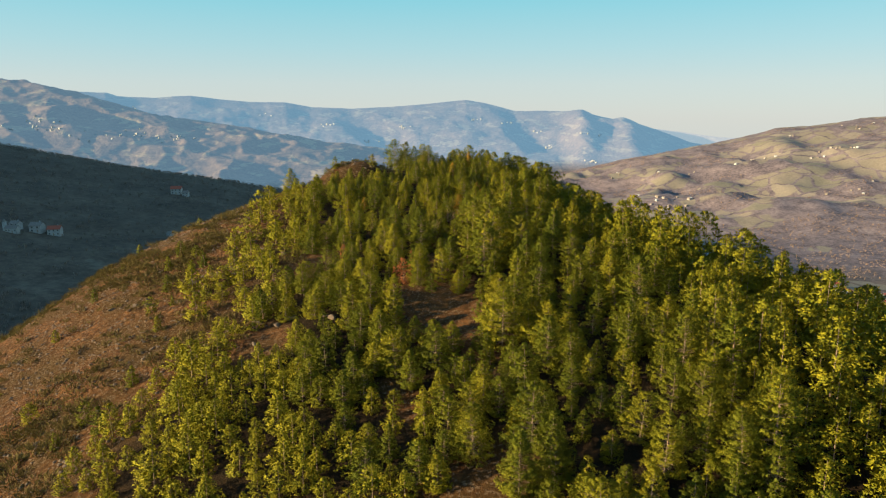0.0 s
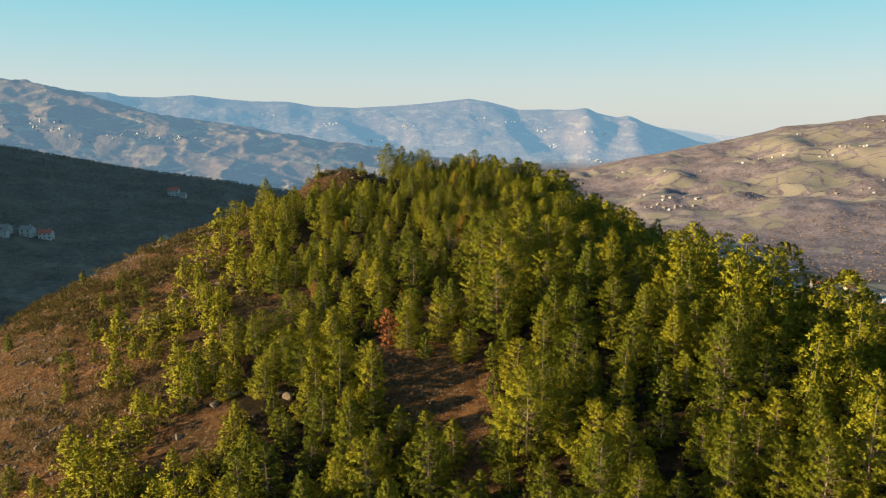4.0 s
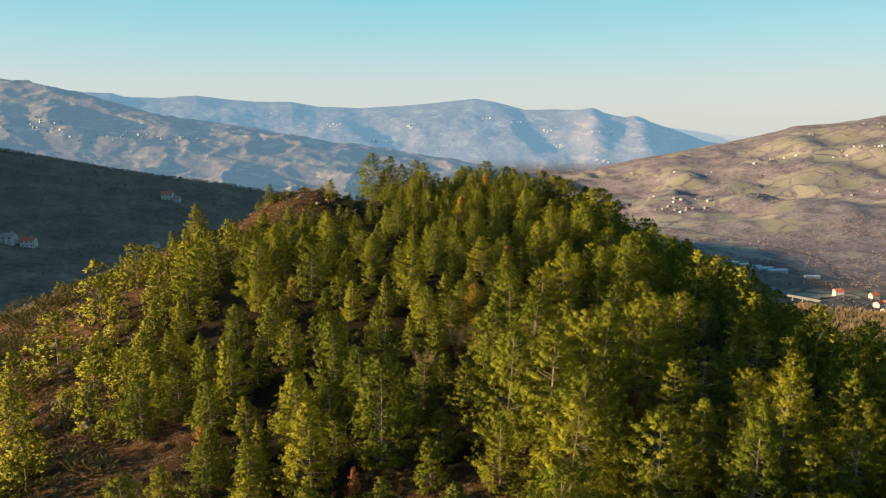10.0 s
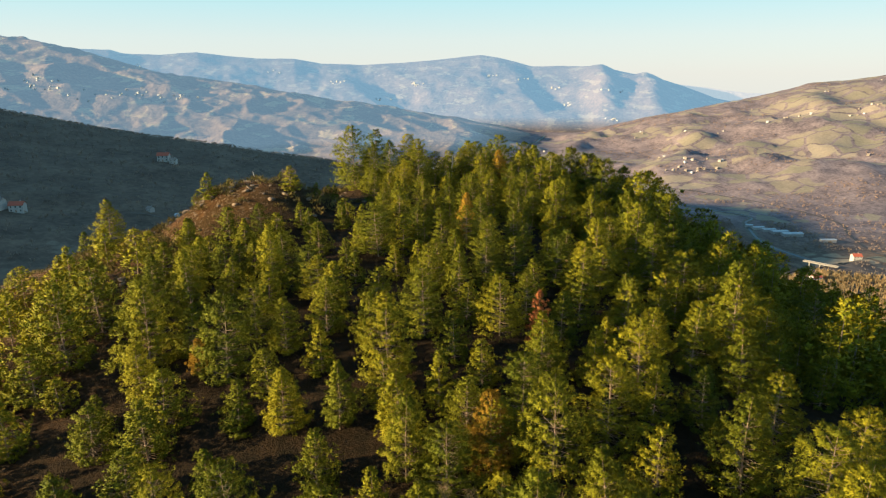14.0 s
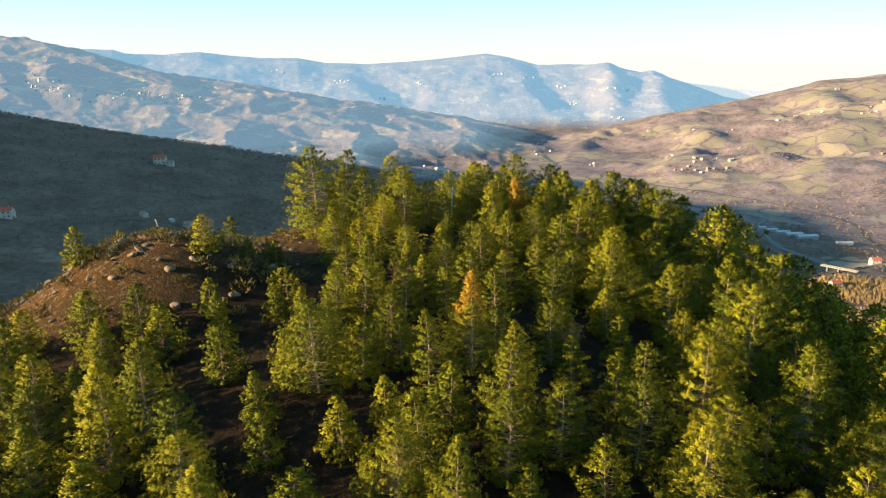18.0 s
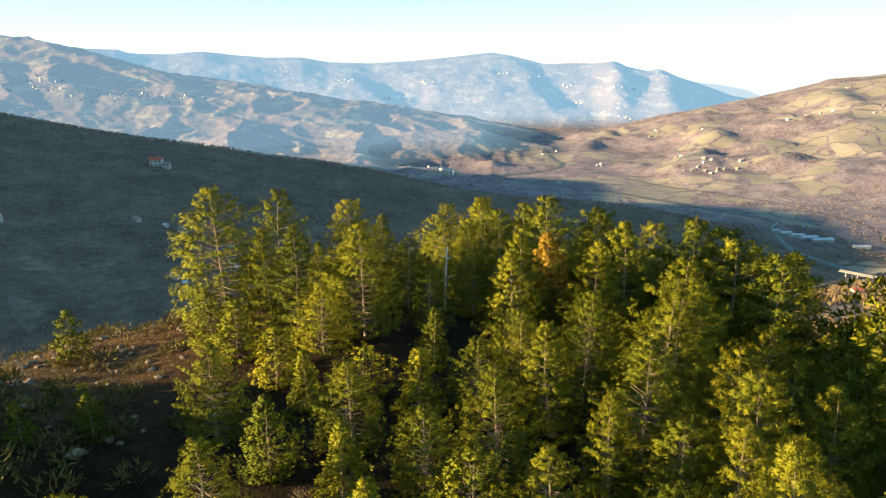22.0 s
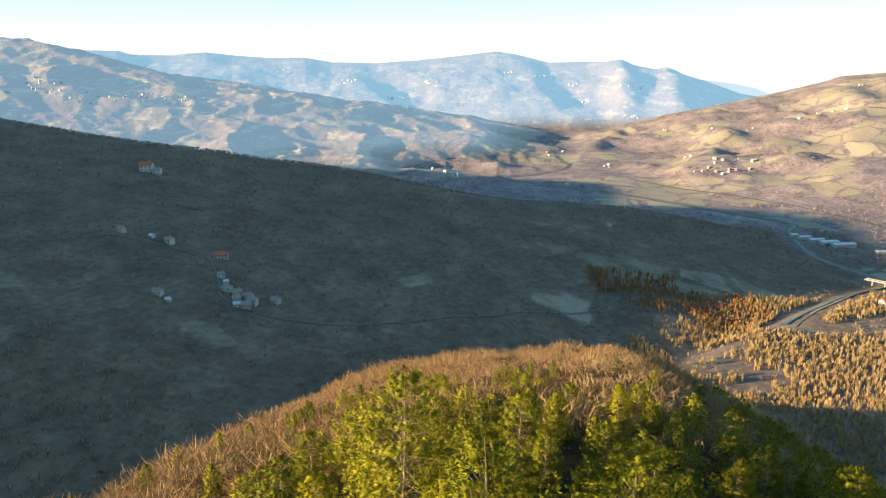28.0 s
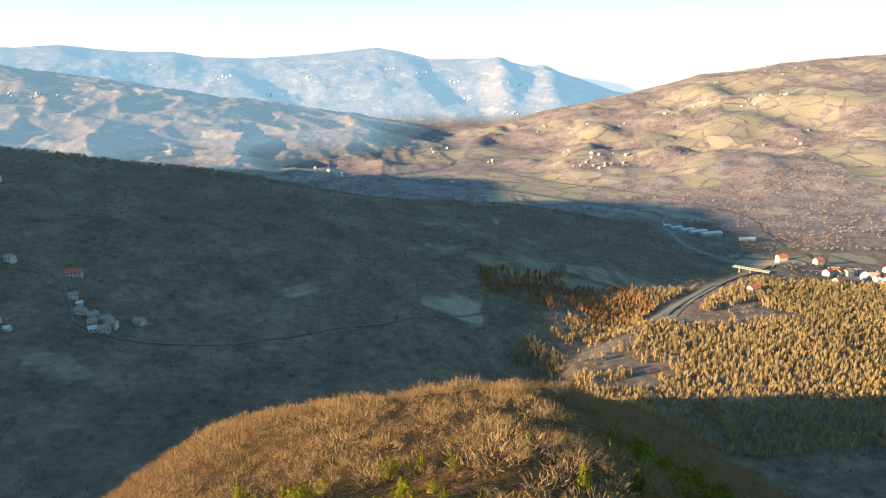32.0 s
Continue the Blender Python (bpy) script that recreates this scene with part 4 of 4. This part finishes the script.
WHITE = plain("white_render", (0.328, 0.303, 0.271), (0.492, 0.467, 0.426))
GREYWALL = plain("grey_render", (0.28, 0.26, 0.24), (0.42, 0.39, 0.35))
ROOF_RED = plain("red_tiles", (0.32, 0.075, 0.045), (0.48, 0.13, 0.075), 0.8, 1.5)
ROOF_GREY = plain("weathered_tiles", (0.16, 0.13, 0.11), (0.30, 0.25, 0.21), 0.8, 1.5)
ROOF_PALE = plain("pale_sheet_roof", (0.30, 0.33, 0.35), (0.44, 0.48, 0.50), 0.5, 0.3)
GLASS_DARK = plain("window_glass", (0.02, 0.025, 0.03), (0.05, 0.055, 0.06), 0.15)


def house(w, d, h, rise, wall, roof, label, storeys=2, tower=False):
    """A gabled house at the origin with walls, roof, chimney, windows and a door."""
    root = tagged(new("house"), label, "house", "houses of the valley")
    bm = bmesh.new()
    box(bm, 0, 0, h / 2 - 1, w, d, h + 2)
    g = [bm.verts.new(p) for p in ((-w / 2, -d / 2, h), (-w / 2, d / 2, h), (-w / 2, 0, h + rise), (w / 2, -d / 2, h), (w / 2, d / 2, h), (w / 2, 0, h + rise))]
    bm.faces.new((g[0], g[2], g[1]))
    bm.faces.new((g[3], g[4], g[5]))
    part("wall", bm, wall, root)
    bm = bmesh.new()
    o, t = 0.5, 0.25
    sl = rise / (d / 2)
    for s in (-1, 1):
        low = (s * (d / 2 + o), h - o * sl)
        q = [bm.verts.new((x, y, z)) for x in (-w / 2 - o, w / 2 + o) for y, z in ((0, h + rise + 0.05), (low[0], low[1] + 0.05), (low[0], low[1] + t), (0, h + rise + t + 0.05))]
        for f in ((0, 1, 2, 3), (7, 6, 5, 4), (0, 4, 5, 1), (1, 5, 6, 2), (2, 6, 7, 3), (3, 7, 4, 0)):
            bm.faces.new([q[i] for i in f])
    bmesh.ops.recalc_face_normals(bm, faces=bm.faces)
    part("roof", bm, roof, root)
    bm = bmesh.new()
    box(bm, w * 0.22, d * 0.12, h + rise + 0.3, 0.6, 0.6, 1.6)
    part("chimney", bm, wall, root)
    cols = max(2, int(w / 3.2))
    for st in range(storeys):
        for k in range(cols):
            x = (k + 0.5) / cols * w - w / 2
            z = (st + 0.55) * h / storeys
            for s in (-1, 1):
                bm = bmesh.new()
                if st == 0 and k == cols // 2 and s == -1:
                    box(bm, x, s * (d / 2 + 0.02), 1.05, 1.1, 0.1, 2.1)
                    part("door", bm, BARK, root)
                else:
                    box(bm, x, s * (d / 2 + 0.02), z, 1.1, 0.08, 1.3)
                    part("window", bm, GLASS_DARK, root)
    return root


def shed(w, d, h, label):
    root = tagged(new("shed"), label, "shed", "sheds by the river")
    bm = bmesh.new()
    box(bm, 0, 0, h / 2 - 0.5, w, d, h + 1)
    part("wall", bm, GREYWALL, root)
    bm = bmesh.new()
    n = 8
    ring = [(math.cos(math.pi * i / n) * (d / 2 + 0.3), h + math.sin(math.pi * i / n) * d * 0.14) for i in range(n + 1)]
    a = [bm.verts.new((-w / 2 - 0.3, y, z)) for y, z in ring]
    c = [bm.verts.new((w / 2 + 0.3, y, z)) for y, z in ring]
    for i in range(n):
        bm.faces.new((a[i], a[i + 1], c[i + 1], c[i]))
    bm.faces.new(a)
    bm.faces.new(c[::-1])
    bmesh.ops.recalc_face_normals(bm, faces=bm.faces)
    part("roof", bm, ROOF_PALE, root)
    bm = bmesh.new()
    box(bm, w / 2 + 0.03, 0, h * 0.35, 0.1, d * 0.35, h * 0.7)
    part("door", bm, GREYWALL, root)
    return root


H_WHITE = Mould(house(11, 8, 6, 2.6, WHITE, ROOF_RED, "white rendered two-storey house with a red tiled roof"))
H_PALE = Mould(house(9, 7.5, 5.4, 2.4, WHITE, ROOF_GREY, "white house with a weathered grey-brown roof"))
H_GREY = Mould(house(10, 8, 4.6, 3.0, GREYWALL, ROOF_GREY, "old grey house with a weathered tiled roof", 1))
H_SMALL = Mould(house(6.5, 5.5, 3.0, 1.8, WHITE, ROOF_PALE, "small white outbuilding with a pale roof", 1))
H_OLD = Mould(house(9, 7, 4.4, 2.4, plain("stone_wall", (0.17, 0.15, 0.12), (0.28, 0.25, 0.21)), ROOF_GREY, "old stone house with a weathered roof on the far slope", 1))
H_BRIGHT = Mould(house(11, 8, 6.5, 2.0, plain("whitewash", (0.446, 0.434, 0.409), (0.527, 0.515, 0.490)), ROOF_PALE, "whitewashed house with a pale roof on the hazy ridge"))
KINDS = (H_WHITE, H_PALE, H_GREY, H_SMALL)


def stand(mould, x, y, turn, scale=1.0):
    m = Matrix.Translation((x, y, gz(x, y))) @ Matrix.Rotation(radians(turn), 4, "Z") @ Matrix.Diagonal((scale, scale, scale, 1))
    if mould.base is None:
        mould.base = mould.source
        mould.source.matrix_basis = m
        return mould.source
    sc = mould.source.scale
    return copy_thing(mould.source, m @ Matrix.Diagonal((1 / sc.x, 1 / sc.y, 1 / sc.z, 1)))


hr = np.random.default_rng(77)
# hamlet on the shaded hillside, the house above it, the church village further west
HAMLET = ((-211, 771, 2), (-222, 776, 2), (-200, 768, 2), (-208, 760, 2), (-193, 758, 1), (-196, 750, 2), (-176, 770, 2), (-204, 749, 3), (-236, 800, 1), (-228, 790, 3),
          (-270, 742, 2), (-258, 735, 3), (-315, 868, 1), (-335, 872, 3), (-365, 868, 2), (207, 1180, 1))
stand(Mould(house(13, 8, 5, 2.6, GREYWALL, ROOF_RED, "grey house with a bright red tiled roof")), -254, 850, 12)
for x, y, k in HAMLET:
    stand(KINDS[k], x, y, hr.uniform(-30, 30), hr.uniform(0.7, 0.95))
stand(H_WHITE, -445, 1098, 8, 1.5)
stand(H_PALE, -428, 1092, 5, 1.1)
stand(H_PALE, -497, 796, 0, 1.5)
stand(H_WHITE, -478, 800, 10, 1.3)
stand(H_PALE, -520, 792, -8, 1.2)
# church with a tower
church = house(14, 7, 5.5, 3.2, WHITE, ROOF_GREY, "white village church with a square tower", 1)
church.name = "church"
tagged(church, "white village church with a square tower", "church")
bm = bmesh.new()
box(bm, -8.6, 0, 6, 3.4, 3.4, 14)
part("tower", bm, WHITE, church)
bm = bmesh.new()
bmesh.ops.create_cone(bm, cap_ends=True, segments=4, radius1=2.8, radius2=0.05, depth=3.2, matrix=Matrix.Translation((-8.6, 0, 14.6)) @ Matrix.Rotation(radians(45), 4, "Z"))
part("spire", bm, ROOF_GREY, church)
church.matrix_basis = Matrix.Translation((-512, 772, gz(-512, 772)))
# pale sheds by the river
for x, y, w, d, a in ((560, 1308, 20, 9, 8), (573, 1294, 24, 10, 8), (586, 1280, 30, 12, 8), (602, 1266, 36, 13, 6), (549, 1322, 12, 8, 8), (648, 1232, 26, 8, 2)):
    s = shed(w, d, 5.0, "long pale-roofed shed by the river in shade")
    s.matrix_basis = Matrix.Translation((x, y, gz(x, y))) @ Matrix.Rotation(radians(a), 4, "Z")
# villages: the sunny one by the bridge, others strewn over the far slopes
stand(H_WHITE, 452, 905, 15, 1.1)
for k in range(34):
    x, y = 690 + hr.normal(0, 42), 985 + hr.normal(0, 30)
    stand(KINDS[(0, 1, 0, 3)[k % 4]], x, y, hr.uniform(-40, 40), hr.uniform(0.8, 1.2))
stand(H_WHITE, 610, 1085, 0, 1.2)
stand(H_WHITE, 650, 1060, 10, 1.1)
VILLAGES = ((1234, 2765, 30, 6), (1342, 2689, 25, 5), (1466, 2552, 45, 10), (1589, 2520, 35, 7), (1998, 3084, 60, 10), (1332, 2116, 40, 9), (715, 2830, 35, 7), (681, 2373, 20, 5),
            (699, 2001, 45, 14), (655, 1940, 30, 12), (447, 2287, 30, 5), (235, 1891, 35, 8), (290, 2538, 25, 4), (1650, 3000, 160, 7), (980, 2600, 90, 6))
for vx, vy, sp, n in VILLAGES:
    for k in range(max(3, int(n * 0.65))):
        x, y = vx + hr.normal(0, sp), vy + hr.normal(0, sp * 0.7)
        stand((H_PALE, H_OLD, H_BRIGHT, H_OLD, H_GREY)[k % 5], x, y, -45 + hr.uniform(-30, 30), hr.uniform(0.55, 0.9))
RIDGE_VILLAGES = ((-1640, 2720, 35, 6), (-1600, 2640, 35, 7), (-1670, 2550, 25, 5), (-1526, 2637, 20, 3), (-1440, 2600, 20, 2), (-1350, 2655, 60, 9), (-1270, 2805, 35, 6),
                  (-1174, 2756, 25, 4), (-1114, 2814, 40, 8), (-1276, 2896, 20, 2), (-62, 2022, 40, 7))
for vx, vy, sp, n in RIDGE_VILLAGES:
    for k in range(n):
        x, y = vx + hr.normal(0, sp), vy + hr.normal(0, sp * 0.6)
        ob = stand(H_BRIGHT, x, y, -45 + hr.uniform(-30, 30), hr.uniform(0.5, 0.85))
        ob.location.z = max(gz(x, y), float(ridge_z(np.array([x]), np.array([y]))[0]) + EYE) - 0.5
# and of the mountains beyond: direction, slope of the sight line, number
for a, rise, n in MOUNT_VILLAGES:
    for k in range(n):
        j = int(np.argmin(np.abs(az - math.radians(a + hr.normal(0, 0.35)))))
        i = int(np.argmax(MZ[:, j] > (rise + hr.normal(0, 0.0012)) * np.hypot(MX[:, j], MY[:, j])))
        ob = stand(H_BRIGHT, MX[i, j], MY[i, j], -45 + hr.uniform(-30, 30), hr.uniform(0.55, 0.85))
        ob.location.z = MZ[i, j] + EYE - 0.5

# ---- roads and bridge ----
road_m = plain("asphalt", (0.05, 0.05, 0.05), (0.09, 0.085, 0.08), 0.9, 0.5)
track_m = plain("gravel_track", (0.10, 0.088, 0.07), (0.16, 0.14, 0.11), 0.95, 0.4)
V, F = ribbon(((560, 930), (610, 985), (655, 1070), (690, 1180), (720, 1290), (760, 1420), (700, 1600), (560, 1800), (420, 2000)), 6.0, 0.7)
thing("road", tri_mesh("road", V, F, True), road_m, "narrow grey valley road", "road", kind="structure")
V, F = ribbon(((-380, 850), (-330, 858), (-270, 845), (-235, 790), (-215, 755), (-150, 740), (-60, 775), (60, 830), (200, 930)), 2.2, 0.6)
thing("track", tri_mesh("track", V, F, True), track_m, "pale gravel lane through the hillside hamlet", "lane", kind="structure")
CONCRETE = plain("grey_concrete", (0.15, 0.145, 0.135), (0.25, 0.24, 0.22), 0.9, 0.4)
bridge = tagged(new("bridge"), "low pale concrete road bridge over the river", "bridge")
bx, by = 517, 1013
bridge.matrix_basis = Matrix.Translation((bx, by, gz(bx, by) + 0.2)) @ Matrix.Rotation(radians(-48), 4, "Z")
bm = bmesh.new()
box(bm, 0, 0, 5.2, 46, 6.5, 0.8)
part("deck", bm, CONCRETE, bridge)
for s in (-1, 1):
    bm = bmesh.new()
    box(bm, 0, s * 3.1, 6.1, 46, 0.25, 1.0)
    part("parapet", bm, CONCRETE, bridge)
for x in (-14, 0, 14):
    bm = bmesh.new()
    box(bm, x, 0, 2.0, 1.4, 5.2, 6.4)
    part("pier", bm, CONCRETE, bridge)

# ---- rocks, pole ----


def rock_mesh(seed, fine=2):
    rg = np.random.default_rng(seed)
    bm = bmesh.new()
    bmesh.ops.create_icosphere(bm, subdivisions=fine, radius=0.5)
    cuts = rg.normal(0, 1, (7, 3))
    cuts /= np.linalg.norm(cuts, axis=1, keepdims=True)
    for v in bm.verts:
        for c in cuts:
            n = Vector(c)
            dd = v.co.dot(n)
            lim = 0.26 + 0.1 * (c[0] + 1) / 2
            if dd > lim:
                v.co -= n * (dd - lim) * 0.9
        v.co.z *= 0.75
    me = bpy.data.meshes.new("rock")
    bm.to_mesh(me)
    bm.free()
    return me


STONE = plain("weathered_rock", (0.083, 0.060, 0.042), (0.240, 0.176, 0.120), 0.9, 1.8)
rocks = [rock_mesh(900 + i) for i in range(5)]
for me in rocks:
    me.materials.append(STONE)
rk = np.random.default_rng(31)


def boulder(x, y, s):
    ob = thing("rock", rocks[rk.integers(5)], None, "angular weathered brown rock lying on the slope", "rock", "rocks of the outcrop")
    ob.matrix_world = pose(x, y, gz(x, y) + s * 0.08, rk.uniform(-25, 25), rk.uniform(-25, 25), rk.uniform(0, 360)) @ Matrix.Diagonal((s * rk.uniform(0.8, 1.5), s, s * rk.uniform(0.6, 1.0), 1))


for _ in range(120):
    boulder(-27 + rk.normal(0, 7), 189 + rk.normal(0, 4.0), rk.uniform(0.25, 1.0))
for cx, cy, n in ((-41, 127, 35), (-38, 133, 20), (-50, 145, 20), (-46, 118, 14), (-36, 168, 25), (-55, 168, 14), (-60, 120, 14), (-24, 96, 10), (-33, 305, 16)):
    for _ in range(n):
        boulder(cx + rk.normal(0, 4), cy + rk.normal(0, 3), rk.uniform(0.35, 1.1) ** 1.5 * 1.3)
xs, ys = rk.uniform(-105, 0, 13000), rk.uniform(55, 215, 13000)
ok = (rk.random(13000) < (1 - wood_mask(xs, ys)) * np.clip(0.45 + 0.9 * fbm(xs, ys, 18, 3, 141), 0.03, 1))
xs, ys = xs[ok], ys[ok]
temps = []
for me in [rock_mesh(950 + i, 1) for i in range(5)]:
    v = np.empty(len(me.vertices) * 3)
    me.vertices.foreach_get("co", v)
    keep_f = np.array([tuple(p.vertices) for p in me.polygons])
    temps.append((v.reshape(-1, 3), keep_f))
ss = rk.uniform(0.25, 1.0, len(xs)) ** 2 * 0.75
V, F = scatter(temps, np.c_[xs, ys, ground_z(xs, ys) + 0.02], ss, ss * 1.2, rk)
thing("scree", tri_mesh("scree", V, F), STONE, "loose brown stones strewn over the hillside", "stones", kind="stuff")

pole = tagged(new("marker_pole"), "thin leaning white marker pole on the rocky knob", "pole")
pole.matrix_basis = pose(-26.0, 193.5, gz(-26, 193.5) - 0.1, 0, -14, 0)
thing("shaft", tri_mesh("shaft", *stick((0, 0, 0), (0, 0, 1.7), 0.05, 0.04, 8), True), WHITE, parent=pole)
